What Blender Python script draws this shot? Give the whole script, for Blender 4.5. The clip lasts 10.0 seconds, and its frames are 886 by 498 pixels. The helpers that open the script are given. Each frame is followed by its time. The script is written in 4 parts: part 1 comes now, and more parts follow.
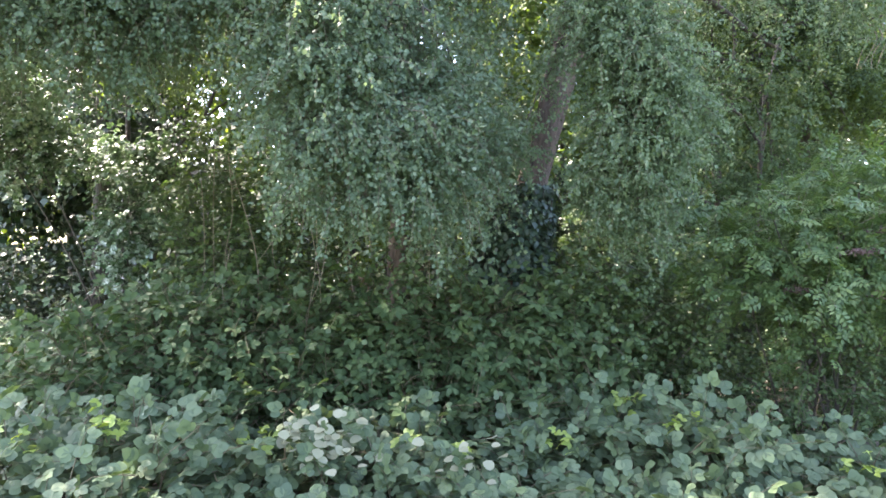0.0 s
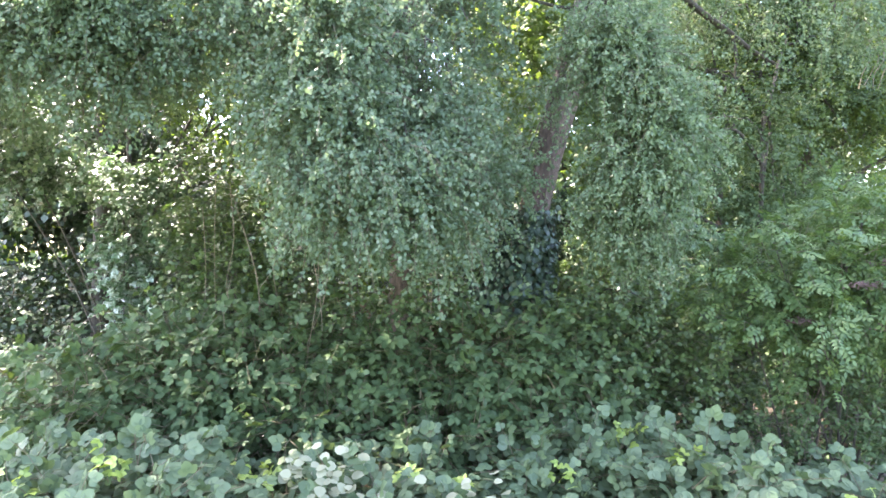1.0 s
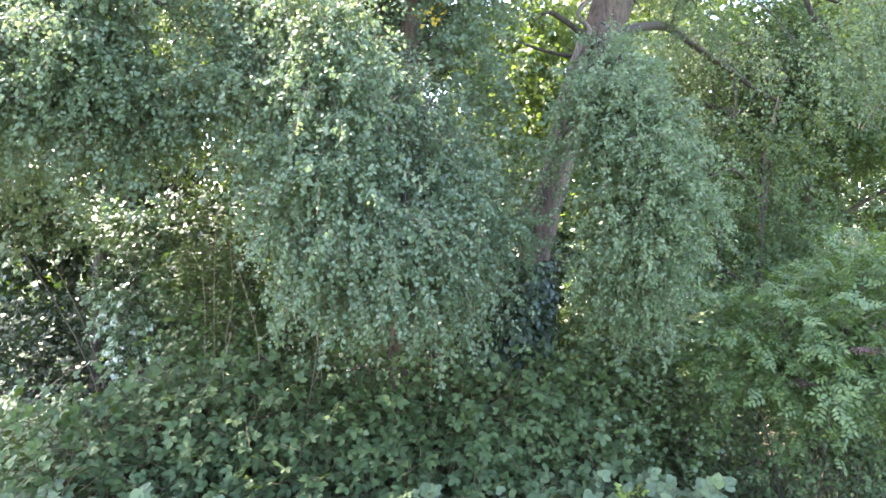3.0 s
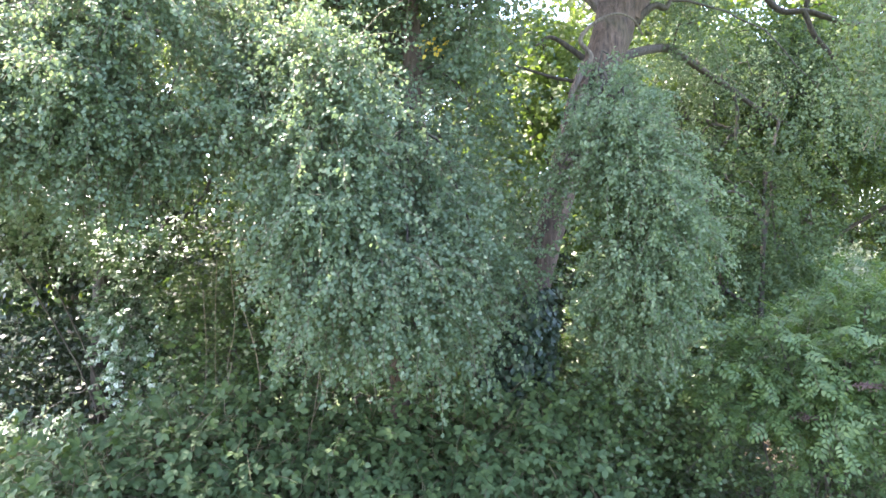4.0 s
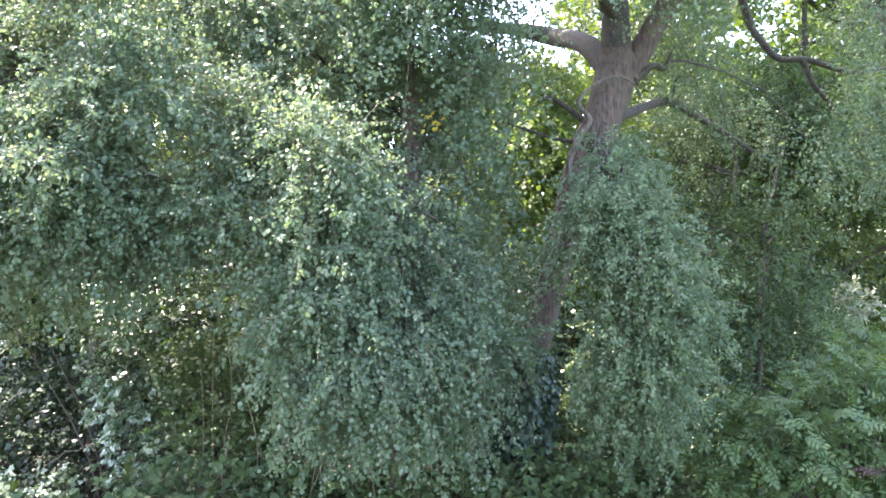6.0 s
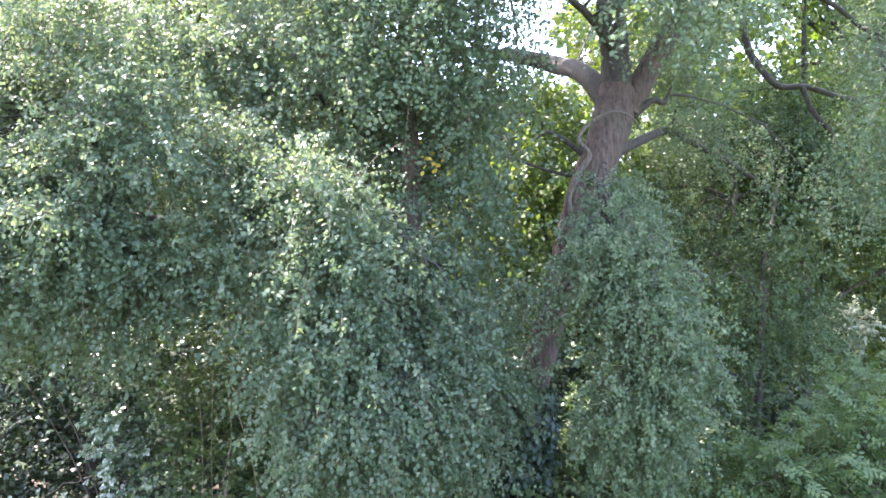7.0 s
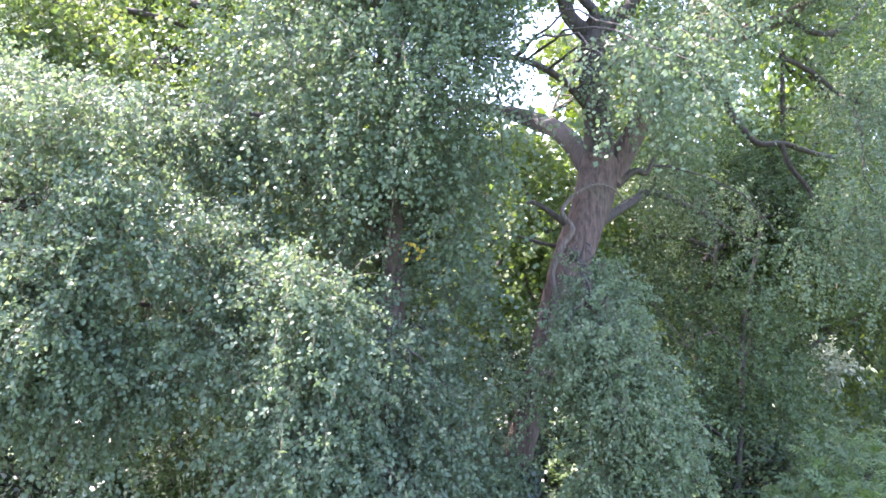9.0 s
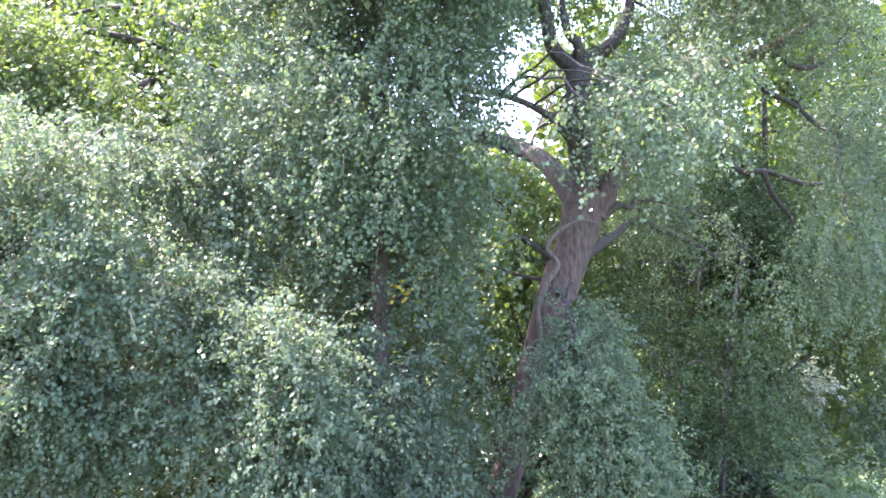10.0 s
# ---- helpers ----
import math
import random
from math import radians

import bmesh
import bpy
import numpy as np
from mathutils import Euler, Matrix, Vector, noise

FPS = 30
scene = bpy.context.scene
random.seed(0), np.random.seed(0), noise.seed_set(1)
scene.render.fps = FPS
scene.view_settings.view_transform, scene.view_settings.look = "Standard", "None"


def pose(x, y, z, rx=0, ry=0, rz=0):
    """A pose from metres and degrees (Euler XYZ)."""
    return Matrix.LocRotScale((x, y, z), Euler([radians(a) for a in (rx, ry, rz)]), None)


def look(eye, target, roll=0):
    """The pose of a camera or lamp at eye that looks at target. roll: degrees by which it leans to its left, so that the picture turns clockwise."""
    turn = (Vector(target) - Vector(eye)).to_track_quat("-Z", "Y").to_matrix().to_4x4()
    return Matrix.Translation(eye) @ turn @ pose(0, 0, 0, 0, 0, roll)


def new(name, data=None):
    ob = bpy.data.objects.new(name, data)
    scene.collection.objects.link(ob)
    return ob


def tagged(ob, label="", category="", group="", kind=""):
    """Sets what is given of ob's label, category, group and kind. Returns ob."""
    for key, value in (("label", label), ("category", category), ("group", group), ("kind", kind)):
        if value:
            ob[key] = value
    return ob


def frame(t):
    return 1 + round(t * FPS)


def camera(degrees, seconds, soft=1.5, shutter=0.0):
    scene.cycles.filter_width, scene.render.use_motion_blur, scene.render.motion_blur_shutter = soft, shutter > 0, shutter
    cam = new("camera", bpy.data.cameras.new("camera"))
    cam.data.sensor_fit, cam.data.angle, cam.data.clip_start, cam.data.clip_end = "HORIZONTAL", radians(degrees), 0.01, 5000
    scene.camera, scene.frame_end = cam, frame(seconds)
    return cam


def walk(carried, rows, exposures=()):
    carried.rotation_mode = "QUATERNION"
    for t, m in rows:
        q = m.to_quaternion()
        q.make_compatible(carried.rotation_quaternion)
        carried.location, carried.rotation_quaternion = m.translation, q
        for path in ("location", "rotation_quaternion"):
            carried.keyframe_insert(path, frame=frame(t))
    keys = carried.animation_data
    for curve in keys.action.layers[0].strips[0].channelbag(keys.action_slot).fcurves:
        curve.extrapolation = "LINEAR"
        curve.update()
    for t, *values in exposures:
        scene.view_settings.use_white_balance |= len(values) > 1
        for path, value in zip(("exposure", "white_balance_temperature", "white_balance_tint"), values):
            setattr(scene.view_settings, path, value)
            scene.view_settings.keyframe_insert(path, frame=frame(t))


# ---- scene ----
cam = camera(65.4, 10.0, soft=1.6)
METRES, EYE, TILT, LEAN, TURN = 3.2, 2.6, 0.0, 0.0, 0.0
ROWS = [
    (0.0, 0.0, 0.0, 0.0, -0.0, -0.0, -0.0),
    (0.5, -0.0029, 0.0035, 0.0412, -0.02, 0.02, -0.02),
    (1.0, -0.0061, 0.0045, 0.0813, -0.02, 0.06, -0.03),
    (1.5, -0.0069, 0.0035, 0.1221, -0.04, 0.09, -0.04),
    (2.0, -0.0066, 0.0038, 0.1597, -0.05, 0.14, -0.02),
    (2.5, -0.0064, 0.0058, 0.2007, -0.05, 0.23, 0.01),
    (4.0, -0.0146, 0.0122, 0.3282, -0.1, 0.34, -0.03),
    (4.5, -0.0167, 0.0151, 0.3785, -0.15, 0.38, -0.01),
    (5.0, -0.017, 0.0173, 0.4261, -0.19, 0.41, 0.01),
    (5.5, -0.0167, 0.0202, 0.4796, -0.25, 0.51, 0.03),
    (7.0, -0.0175, 0.0207, 0.6484, -0.32, 0.73, -0.0),
    (7.5, -0.0189, 0.0191, 0.7114, -0.49, 0.78, -0.03),
    (8.0, -0.0197, 0.0162, 0.7685, -0.84, 0.83, -0.03),
    (8.5, -0.0218, 0.0158, 0.8278, -1.31, 0.92, -0.01),
    (9.0, -0.0234, 0.0189, 0.8853, -1.8, 0.98, -0.06),
    (9.5, -0.0242, 0.0202, 0.9452, -2.38, 1.06, -0.06),
    (10.0, -0.0234, 0.0191, 0.9985, -3.01, 1.17, -0.05),
]
walk(cam, [(t, pose(0, 0, EYE, TILT, LEAN, TURN) @ pose(METRES * x, METRES * y, METRES * z, 90 + pitch, roll, yaw)) for t, x, y, z, yaw, pitch, roll in ROWS],
     exposures=[(0.0, 3.70, 6800, 18), (0.3, 4.31, 6800, 18), (2.5, 4.20, 6740, 18), (5.5, 3.82, 6560, 20), (10.0, 3.64, 6130, 29)])

# ---- light ----
SUN = Vector((-0.43, 0.25, 0.87)).normalized()          # towards the sun
world = bpy.data.worlds.new("sky")
scene.world = world
world.use_nodes = True
wn = world.node_tree
sky = wn.nodes.new("ShaderNodeTexSky")
sky.sky_type, sky.sun_disc = "NISHITA", False
sky.sun_elevation = math.asin(SUN.z)
sky.sun_rotation = math.atan2(SUN.x, SUN.y)
sky.air_density, sky.dust_density, sky.ozone_density = 1.0, 2.5, 1.0
wn.nodes["Background"].inputs[1].default_value = 0.15
wn.links.new(sky.outputs[0], wn.nodes["Background"].inputs[0])
sun = new("sun", bpy.data.lights.new("sun", "SUN"))
sun.data.energy, sun.data.angle, sun.data.color = 2.95, radians(0.6), (1.0, 0.94, 0.84)
sun.matrix_world = look(SUN * 60, (0, 6, 3))


# ---- materials ----
def nodes_of(name):
    m = bpy.data.materials.new(name)
    m.use_nodes = True
    nt = m.node_tree
    return m, nt, nt.nodes["Principled BSDF"], nt.nodes["Material Output"]


def ramp(nt, source, stops):
    r = nt.nodes.new("ShaderNodeValToRGB")
    while len(r.color_ramp.elements) < len(stops):
        r.color_ramp.elements.new(0.5)
    for e, (at, c) in zip(r.color_ramp.elements, stops):
        e.position, e.color = at, (*c, 1)
    nt.links.new(source, r.inputs[0])
    return r


def leaf_material(name, stops, rough=0.42, through_share=0.36, warm=(1.5, 1.45, 0.55), single=False, gloss=0.5):
    """A leaf that shines on its face and lets light through; the tint varies leaf by leaf and in patches."""
    m, nt, b, out = nodes_of(name)
    if single:
        rnd = nt.nodes.new("ShaderNodeObjectInfo").outputs["Random"]
    else:
        rnd = nt.nodes.new("ShaderNodeNewGeometry").outputs["Random Per Island"]
    tex = nt.nodes.new("ShaderNodeTexCoord")
    n = nt.nodes.new("ShaderNodeTexNoise")
    n.inputs["Scale"].default_value, n.inputs["Detail"].default_value = 1.3, 3
    if single:
        geo = nt.nodes.new("ShaderNodeNewGeometry")
        nt.links.new(geo.outputs["Position"], n.inputs["Vector"])
    else:
        nt.links.new(tex.outputs["Object"], n.inputs["Vector"])
    mix = nt.nodes.new("ShaderNodeMath")
    mix.operation = "MULTIPLY_ADD"
    nt.links.new(rnd, mix.inputs[0])
    mix.inputs[1].default_value = 0.65
    half = nt.nodes.new("ShaderNodeMath")
    half.operation = "MULTIPLY"
    half.inputs[1].default_value = 0.36
    nt.links.new(n.outputs[0], half.inputs[0])
    nt.links.new(half.outputs[0], mix.inputs[2])
    r = ramp(nt, mix.outputs[0], stops)
    nt.links.new(r.outputs[0], b.inputs["Base Color"])
    b.inputs["Roughness"].default_value = rough
    b.inputs["Specular IOR Level"].default_value = gloss
    tint = nt.nodes.new("ShaderNodeMix")
    tint.data_type, tint.blend_type = "RGBA", "MULTIPLY"
    tint.inputs[0].default_value = 1.0
    nt.links.new(r.outputs[0], tint.inputs[6])
    tint.inputs[7].default_value = (*warm, 1)
    tr = nt.nodes.new("ShaderNodeBsdfTranslucent")
    nt.links.new(tint.outputs[2], tr.inputs[0])
    ms = nt.nodes.new("ShaderNodeMixShader")
    ms.inputs[0].default_value = through_share
    nt.links.new(b.outputs[0], ms.inputs[1])
    nt.links.new(tr.outputs[0], ms.inputs[2])
    nt.links.new(ms.outputs[0], out.inputs[0])
    return m


def bark_material(name, dark, light, scale=1.0, bump=0.6):
    m, nt, b, out = nodes_of(name)
    tex = nt.nodes.new("ShaderNodeTexCoord")
    mp = nt.nodes.new("ShaderNodeMapping")
    mp.inputs["Scale"].default_value = (26 * scale, 26 * scale, 5 * scale)
    nt.links.new(tex.outputs["Object"], mp.inputs[0])
    n1 = nt.nodes.new("ShaderNodeTexNoise")
    n1.inputs["Scale"].default_value, n1.inputs["Detail"].default_value, n1.inputs["Roughness"].default_value = 1.0, 8, 0.65
    nt.links.new(mp.outputs[0], n1.inputs["Vector"])
    n2 = nt.nodes.new("ShaderNodeTexNoise")
    n2.inputs["Scale"].default_value, n2.inputs["Detail"].default_value = 2.2, 4
    nt.links.new(tex.outputs["Object"], n2.inputs["Vector"])
    r = ramp(nt, n1.outputs[0], [(0.34, dark), (0.66, light)])
    moss = nt.nodes.new("ShaderNodeMix")
    moss.data_type = "RGBA"
    rm = ramp(nt, n2.outputs[0], [(0.52, (0, 0, 0)), (0.72, (0.35, 0.35, 0.35))])
    nt.links.new(rm.outputs[0], moss.inputs[0])
    nt.links.new(r.outputs[0], moss.inputs[6])
    moss.inputs[7].default_value = (0.10, 0.11, 0.07, 1)
    nt.links.new(moss.outputs[2], b.inputs["Base Color"])
    b.inputs["Roughness"].default_value = 0.85
    bp = nt.nodes.new("ShaderNodeBump")
    bp.inputs["Strength"].default_value, bp.inputs["Distance"].default_value = bump, 0.03
    nt.links.new(n1.outputs[0], bp.inputs["Height"])
    nt.links.new(bp.outputs[0], b.inputs["Normal"])
    return m


# last WILLOW stop paints sun sparkle on the palest leaves
WILLOW = [(0.0, (0.067, 0.104, 0.065)), (0.45, (0.106, 0.156, 0.097)), (0.70, (0.130, 0.180, 0.113)), (0.88, (0.195, 0.24, 0.163))]
WILLOW_GREEN = [(at, (r, g * 1.01, b_ * 0.94)) for at, (r, g, b_) in WILLOW]
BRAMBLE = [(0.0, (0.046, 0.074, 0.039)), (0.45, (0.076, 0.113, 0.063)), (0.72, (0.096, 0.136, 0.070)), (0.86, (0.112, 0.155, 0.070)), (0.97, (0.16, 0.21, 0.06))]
# greener than BRAMBLE, and darkened so the colour carries the rear bank's shade
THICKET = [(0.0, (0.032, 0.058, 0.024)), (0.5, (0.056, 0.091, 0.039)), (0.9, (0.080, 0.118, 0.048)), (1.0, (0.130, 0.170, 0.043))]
# near-black leaf: deep shade under the trees put into the colour
DEEP_SHADE = [(0.0, (0.011, 0.024, 0.009)), (0.6, (0.023, 0.046, 0.016)), (1.0, (0.040, 0.071, 0.023))]
SHRUB = [(0.0, (0.034, 0.066, 0.024)), (0.5, (0.061, 0.102, 0.037)), (1.0, (0.104, 0.140, 0.048))]
SUNNY = [(0.0, (0.034, 0.062, 0.013)), (0.5, (0.062, 0.096, 0.021)), (1.0, (0.104, 0.126, 0.031))]
leaf_willow = leaf_material("leaf_grey_green", WILLOW, 0.42, 0.50, (1.3, 1.27, 0.8), gloss=0.30)
leaf_willow_one = leaf_material("leaf_grey_green_single", WILLOW, 0.42, 0.50, (1.3, 1.27, 0.8), single=True, gloss=0.30)
leaf_leaning = leaf_material("leaf_green", WILLOW_GREEN, 0.42, 0.50, (1.3, 1.27, 0.75), gloss=0.30)
leaf_leaning_one = leaf_material("leaf_green_single", WILLOW_GREEN, 0.42, 0.50, (1.3, 1.27, 0.75), single=True, gloss=0.30)
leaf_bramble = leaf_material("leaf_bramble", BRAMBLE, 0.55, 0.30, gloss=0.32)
leaf_bramble_one = leaf_material("leaf_bramble_single", BRAMBLE, 0.45, 0.28, single=True, gloss=0.4)
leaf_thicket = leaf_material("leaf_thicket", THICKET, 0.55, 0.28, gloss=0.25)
leaf_deep_shade = leaf_material("leaf_deep_shade", DEEP_SHADE, 0.42, 0.12)
leaf_shrub = leaf_material("leaf_shrub", SHRUB, 0.45, 0.30, (1.25, 1.3, 0.6))
# glossy leaf; its palest stop paints sunlight onto the sapling
leaf_shiny_sunlit = leaf_material("leaf_shiny_sunlit", [(0.0, (0.042, 0.082, 0.035)), (0.45, (0.092, 0.150, 0.078)), (0.85, (0.28, 0.335, 0.25))], 0.25, 0.2, (1.05, 1.2, 0.7), gloss=1.0)
leaf_elder = leaf_material("leaf_elder", [(0.0, (0.038, 0.076, 0.028)), (0.5, (0.067, 0.114, 0.042)), (1.0, (0.115, 0.160, 0.055))], 0.5, 0.34, gloss=0.4)
leaf_sunny = leaf_material("leaf_yellow_green", SUNNY, 0.48, 0.55)
# brighter than leaf_sunny: missing sunlight is put into the colour
leaf_lime = leaf_material("leaf_lime_green", [(0.0, (0.060, 0.104, 0.030)), (0.5, (0.095, 0.145, 0.044)), (1.0, (0.14, 0.18, 0.064))], 0.5, 0.54, (1.4, 1.42, 0.6))
# willow leaf with backlight put into its yellow-green colour
leaf_backlit = leaf_material("leaf_backlit_green", [(0.0, (0.072, 0.112, 0.042)), (0.5, (0.110, 0.158, 0.060)), (1.0, (0.165, 0.205, 0.088))], 0.5, 0.55, (1.3, 1.35, 0.6), gloss=0.35)
leaf_ivy = leaf_material("leaf_ivy", [(0.0, (0.020, 0.040, 0.025)), (0.6, (0.036, 0.064, 0.040)), (1.0, (0.06, 0.09, 0.045))], 0.4, 0.15)
leaf_yellow = leaf_material("leaf_yellow", [(0.0, (0.35, 0.24, 0.03)), (1.0, (0.55, 0.42, 0.06))], 0.5)
leaf_dead = leaf_material("leaf_dead", [(0.0, (0.075, 0.048, 0.030)), (1.0, (0.16, 0.11, 0.07))], 0.75, 0.25, (1.2, 1.0, 0.8))
bark = bark_material("bark_red_brown", (0.038, 0.025, 0.020), (0.145, 0.098, 0.076), 1.0, 1.0)
bark_dark = bark_material("bark_dark", (0.024, 0.019, 0.015), (0.085, 0.070, 0.055), 1.4)
twig_mat = bark_material("twig_brown", (0.05, 0.04, 0.028), (0.15, 0.12, 0.08), 3.0, 0.2)
cane_mat = bark_material("cane_green_brown", (0.06, 0.06, 0.03), (0.16, 0.12, 0.07), 3.0, 0.2)
climber_mat = bark_material("climber_bark", (0.06, 0.048, 0.040), (0.19, 0.155, 0.125), 2.0, 0.9)
straw_mat = bark_material("dry_stalk", (0.11, 0.085, 0.06), (0.26, 0.21, 0.15), 3.0, 0.2)

berry_mat = bark_material("berry_purple", (0.022, 0.012, 0.012), (0.095, 0.052, 0.050), 2.0, 0.1)
leaf_young = leaf_material("leaf_young", [(0.0, (0.14, 0.21, 0.05)), (1.0, (0.26, 0.33, 0.08))], 0.45, 0.4, single=True)
# pale leaf colour stands in for sun patches on the front brambles
leaf_sunpatch = leaf_material("leaf_sunpatch_pale", [(0.0, (0.17, 0.18, 0.11)), (1.0, (0.29, 0.295, 0.20))], 0.6, 0.3, (1.0, 1.05, 0.8), single=True)
# pale colour supplies the sunshine on the distant sapling
leaf_pale_sunlit = leaf_material("leaf_pale_sunlit", [(0.0, (0.18, 0.22, 0.15)), (1.0, (0.34, 0.37, 0.27))], 0.5, 0.3, (1.0, 1.05, 0.8))
ground_mat, nt, b, out = nodes_of("leaf_litter_and_grass")
tex = nt.nodes.new("ShaderNodeTexCoord")
n1 = nt.nodes.new("ShaderNodeTexNoise")
n1.inputs["Scale"].default_value, n1.inputs["Detail"].default_value = 14, 8
nt.links.new(tex.outputs["Object"], n1.inputs["Vector"])
soil = ramp(nt, n1.outputs[0], [(0.3, (0.030, 0.024, 0.016)), (0.55, (0.075, 0.055, 0.035)), (0.75, (0.14, 0.10, 0.06))])
grass = ramp(nt, n1.outputs[0], [(0.3, (0.030, 0.050, 0.016)), (0.6, (0.055, 0.080, 0.026)), (0.8, (0.095, 0.105, 0.048))])
sep = nt.nodes.new("ShaderNodeSeparateXYZ")
nt.links.new(tex.outputs["Object"], sep.inputs[0])
n2 = nt.nodes.new("ShaderNodeTexNoise")
n2.inputs["Scale"].default_value = 0.5
nt.links.new(tex.outputs["Object"], n2.inputs["Vector"])
edge = nt.nodes.new("ShaderNodeMath")
edge.operation = "MULTIPLY_ADD"
nt.links.new(n2.outputs[0], edge.inputs[0])
edge.inputs[1].default_value = 6.0
nt.links.new(sep.outputs[1], edge.inputs[2])
band = nt.nodes.new("ShaderNodeMapRange")
band.inputs[1].default_value, band.inputs[2].default_value = 5.0, 7.0
shift = nt.nodes.new("ShaderNodeMath")
shift.operation = "SUBTRACT"
shift.inputs[1].default_value = 12.5
away = nt.nodes.new("ShaderNodeMath")
away.operation = "ABSOLUTE"
nt.links.new(edge.outputs[0], shift.inputs[0])
nt.links.new(shift.outputs[0], away.inputs[0])
nt.links.new(away.outputs[0], band.inputs[0])
mixg = nt.nodes.new("ShaderNodeMix")
mixg.data_type = "RGBA"
nt.links.new(band.outputs[0], mixg.inputs[0])
nt.links.new(soil.outputs[0], mixg.inputs[6])
nt.links.new(grass.outputs[0], mixg.inputs[7])
nt.links.new(mixg.outputs[2], b.inputs["Base Color"])
b.inputs["Roughness"].default_value = 0.95
bp = nt.nodes.new("ShaderNodeBump")
bp.inputs["Strength"].default_value, bp.inputs["Distance"].default_value = 0.8, 0.05
nt.links.new(n1.outputs[0], bp.inputs["Height"])
nt.links.new(bp.outputs[0], b.inputs["Normal"])


# ---- builders ----
def mesh_from(name, verts, faces_of_four=None, faces=None, material=None, smooth=False):
    """A mesh from numpy arrays: verts (n, 3), and quads (m, 4) or a list of faces."""
    me = bpy.data.meshes.new(name)
    if faces_of_four is not None:
        q = np.asarray(faces_of_four, dtype=np.int32)
        me.vertices.add(len(verts))
        me.vertices.foreach_set("co", np.asarray(verts, dtype=np.float32).ravel())
        me.loops.add(q.size)
        me.loops.foreach_set("vertex_index", q.ravel())
        me.polygons.add(len(q))
        me.polygons.foreach_set("loop_start", np.arange(0, q.size, 4, dtype=np.int32))
        me.update(calc_edges=True)
    else:
        me.from_pydata([tuple(v) for v in verts], [], faces)
    if material:
        me.materials.append(material)
    if smooth:
        me.polygons.foreach_set("use_smooth", np.ones(len(me.polygons), dtype=bool))
    me.validate()
    return me


def thing(name, place, label, category, group="", kind=""):
    ob = new(name)
    ob.location = place
    ob.empty_display_size = 0.2
    return tagged(ob, label, category, group, kind)


def part(name, me, parent, label="", kind=""):
    """Links a mesh made in world coordinates as one part of a thing."""
    ob = new(name, me)
    ob.parent = parent
    up = parent
    shift = Vector((0, 0, 0))
    while up:
        shift += up.location
        up = up.parent
    ob.matrix_parent_inverse = Matrix.Translation(-shift)
    return tagged(ob, label, kind=kind)


def spline(points, steps=6):
    """A smooth line through points (Catmull-Rom)."""
    p = np.asarray(points, float)
    p = np.vstack([2 * p[0] - p[1], p, 2 * p[-1] - p[-2]])
    got = []
    for i in range(1, len(p) - 2):
        for s in np.arange(steps) / steps:
            a, b_, c, d = p[i - 1], p[i], p[i + 1], p[i + 2]
            got.append(0.5 * (2 * b_ + (c - a) * s + (2 * a - 5 * b_ + 4 * c - d) * s * s + (3 * b_ - a - 3 * c + d) * s ** 3))
    got.append(p[-2])
    return np.array(got)


def tube(path, radii, sides=10, rough=0.0, seed=0, ridges=0):
    """Rings along a path: verts and quads, closed by a cone at the end."""
    rng = np.random.default_rng(seed)
    path = np.asarray(path, float)
    k = len(path)
    radii = np.interp(np.linspace(0, 1, k), np.linspace(0, 1, len(radii)), radii)
    tang = np.gradient(path, axis=0)
    tang /= np.linalg.norm(tang, axis=1)[:, None] + 1e-9
    ref = np.array([0.0, 1.0, 0.0]) if abs(tang[0][1]) < 0.8 else np.array([1.0, 0, 0])
    verts, u = [], ref
    phase = rng.uniform(0, 6.28)
    for i in range(k):
        u = u - tang[i] * np.dot(u, tang[i])
        u /= np.linalg.norm(u) + 1e-9
        v = np.cross(tang[i], u)
        a = np.arange(sides) / sides * 2 * math.pi
        r = radii[i] * (1 + rough * rng.uniform(-1, 1, sides))
        if ridges:
            r = r * (1 + 0.07 * np.sin(ridges * a + phase + 0.15 * i) + 0.05 * np.sin(2 * a + 0.35 * i))
        verts.append(path[i] + r[:, None] * (np.cos(a)[:, None] * u + np.sin(a)[:, None] * v))
    verts = np.vstack(verts)
    i, j = np.meshgrid(np.arange(k - 1), np.arange(sides), indexing="ij")
    j2 = (j + 1) % sides
    quads = np.stack([i * sides + j, i * sides + j2, (i + 1) * sides + j2, (i + 1) * sides + j], -1).reshape(-1, 4)
    return verts, quads


def unit(a):
    return a / (np.linalg.norm(a, axis=-1, keepdims=True) + 1e-9)


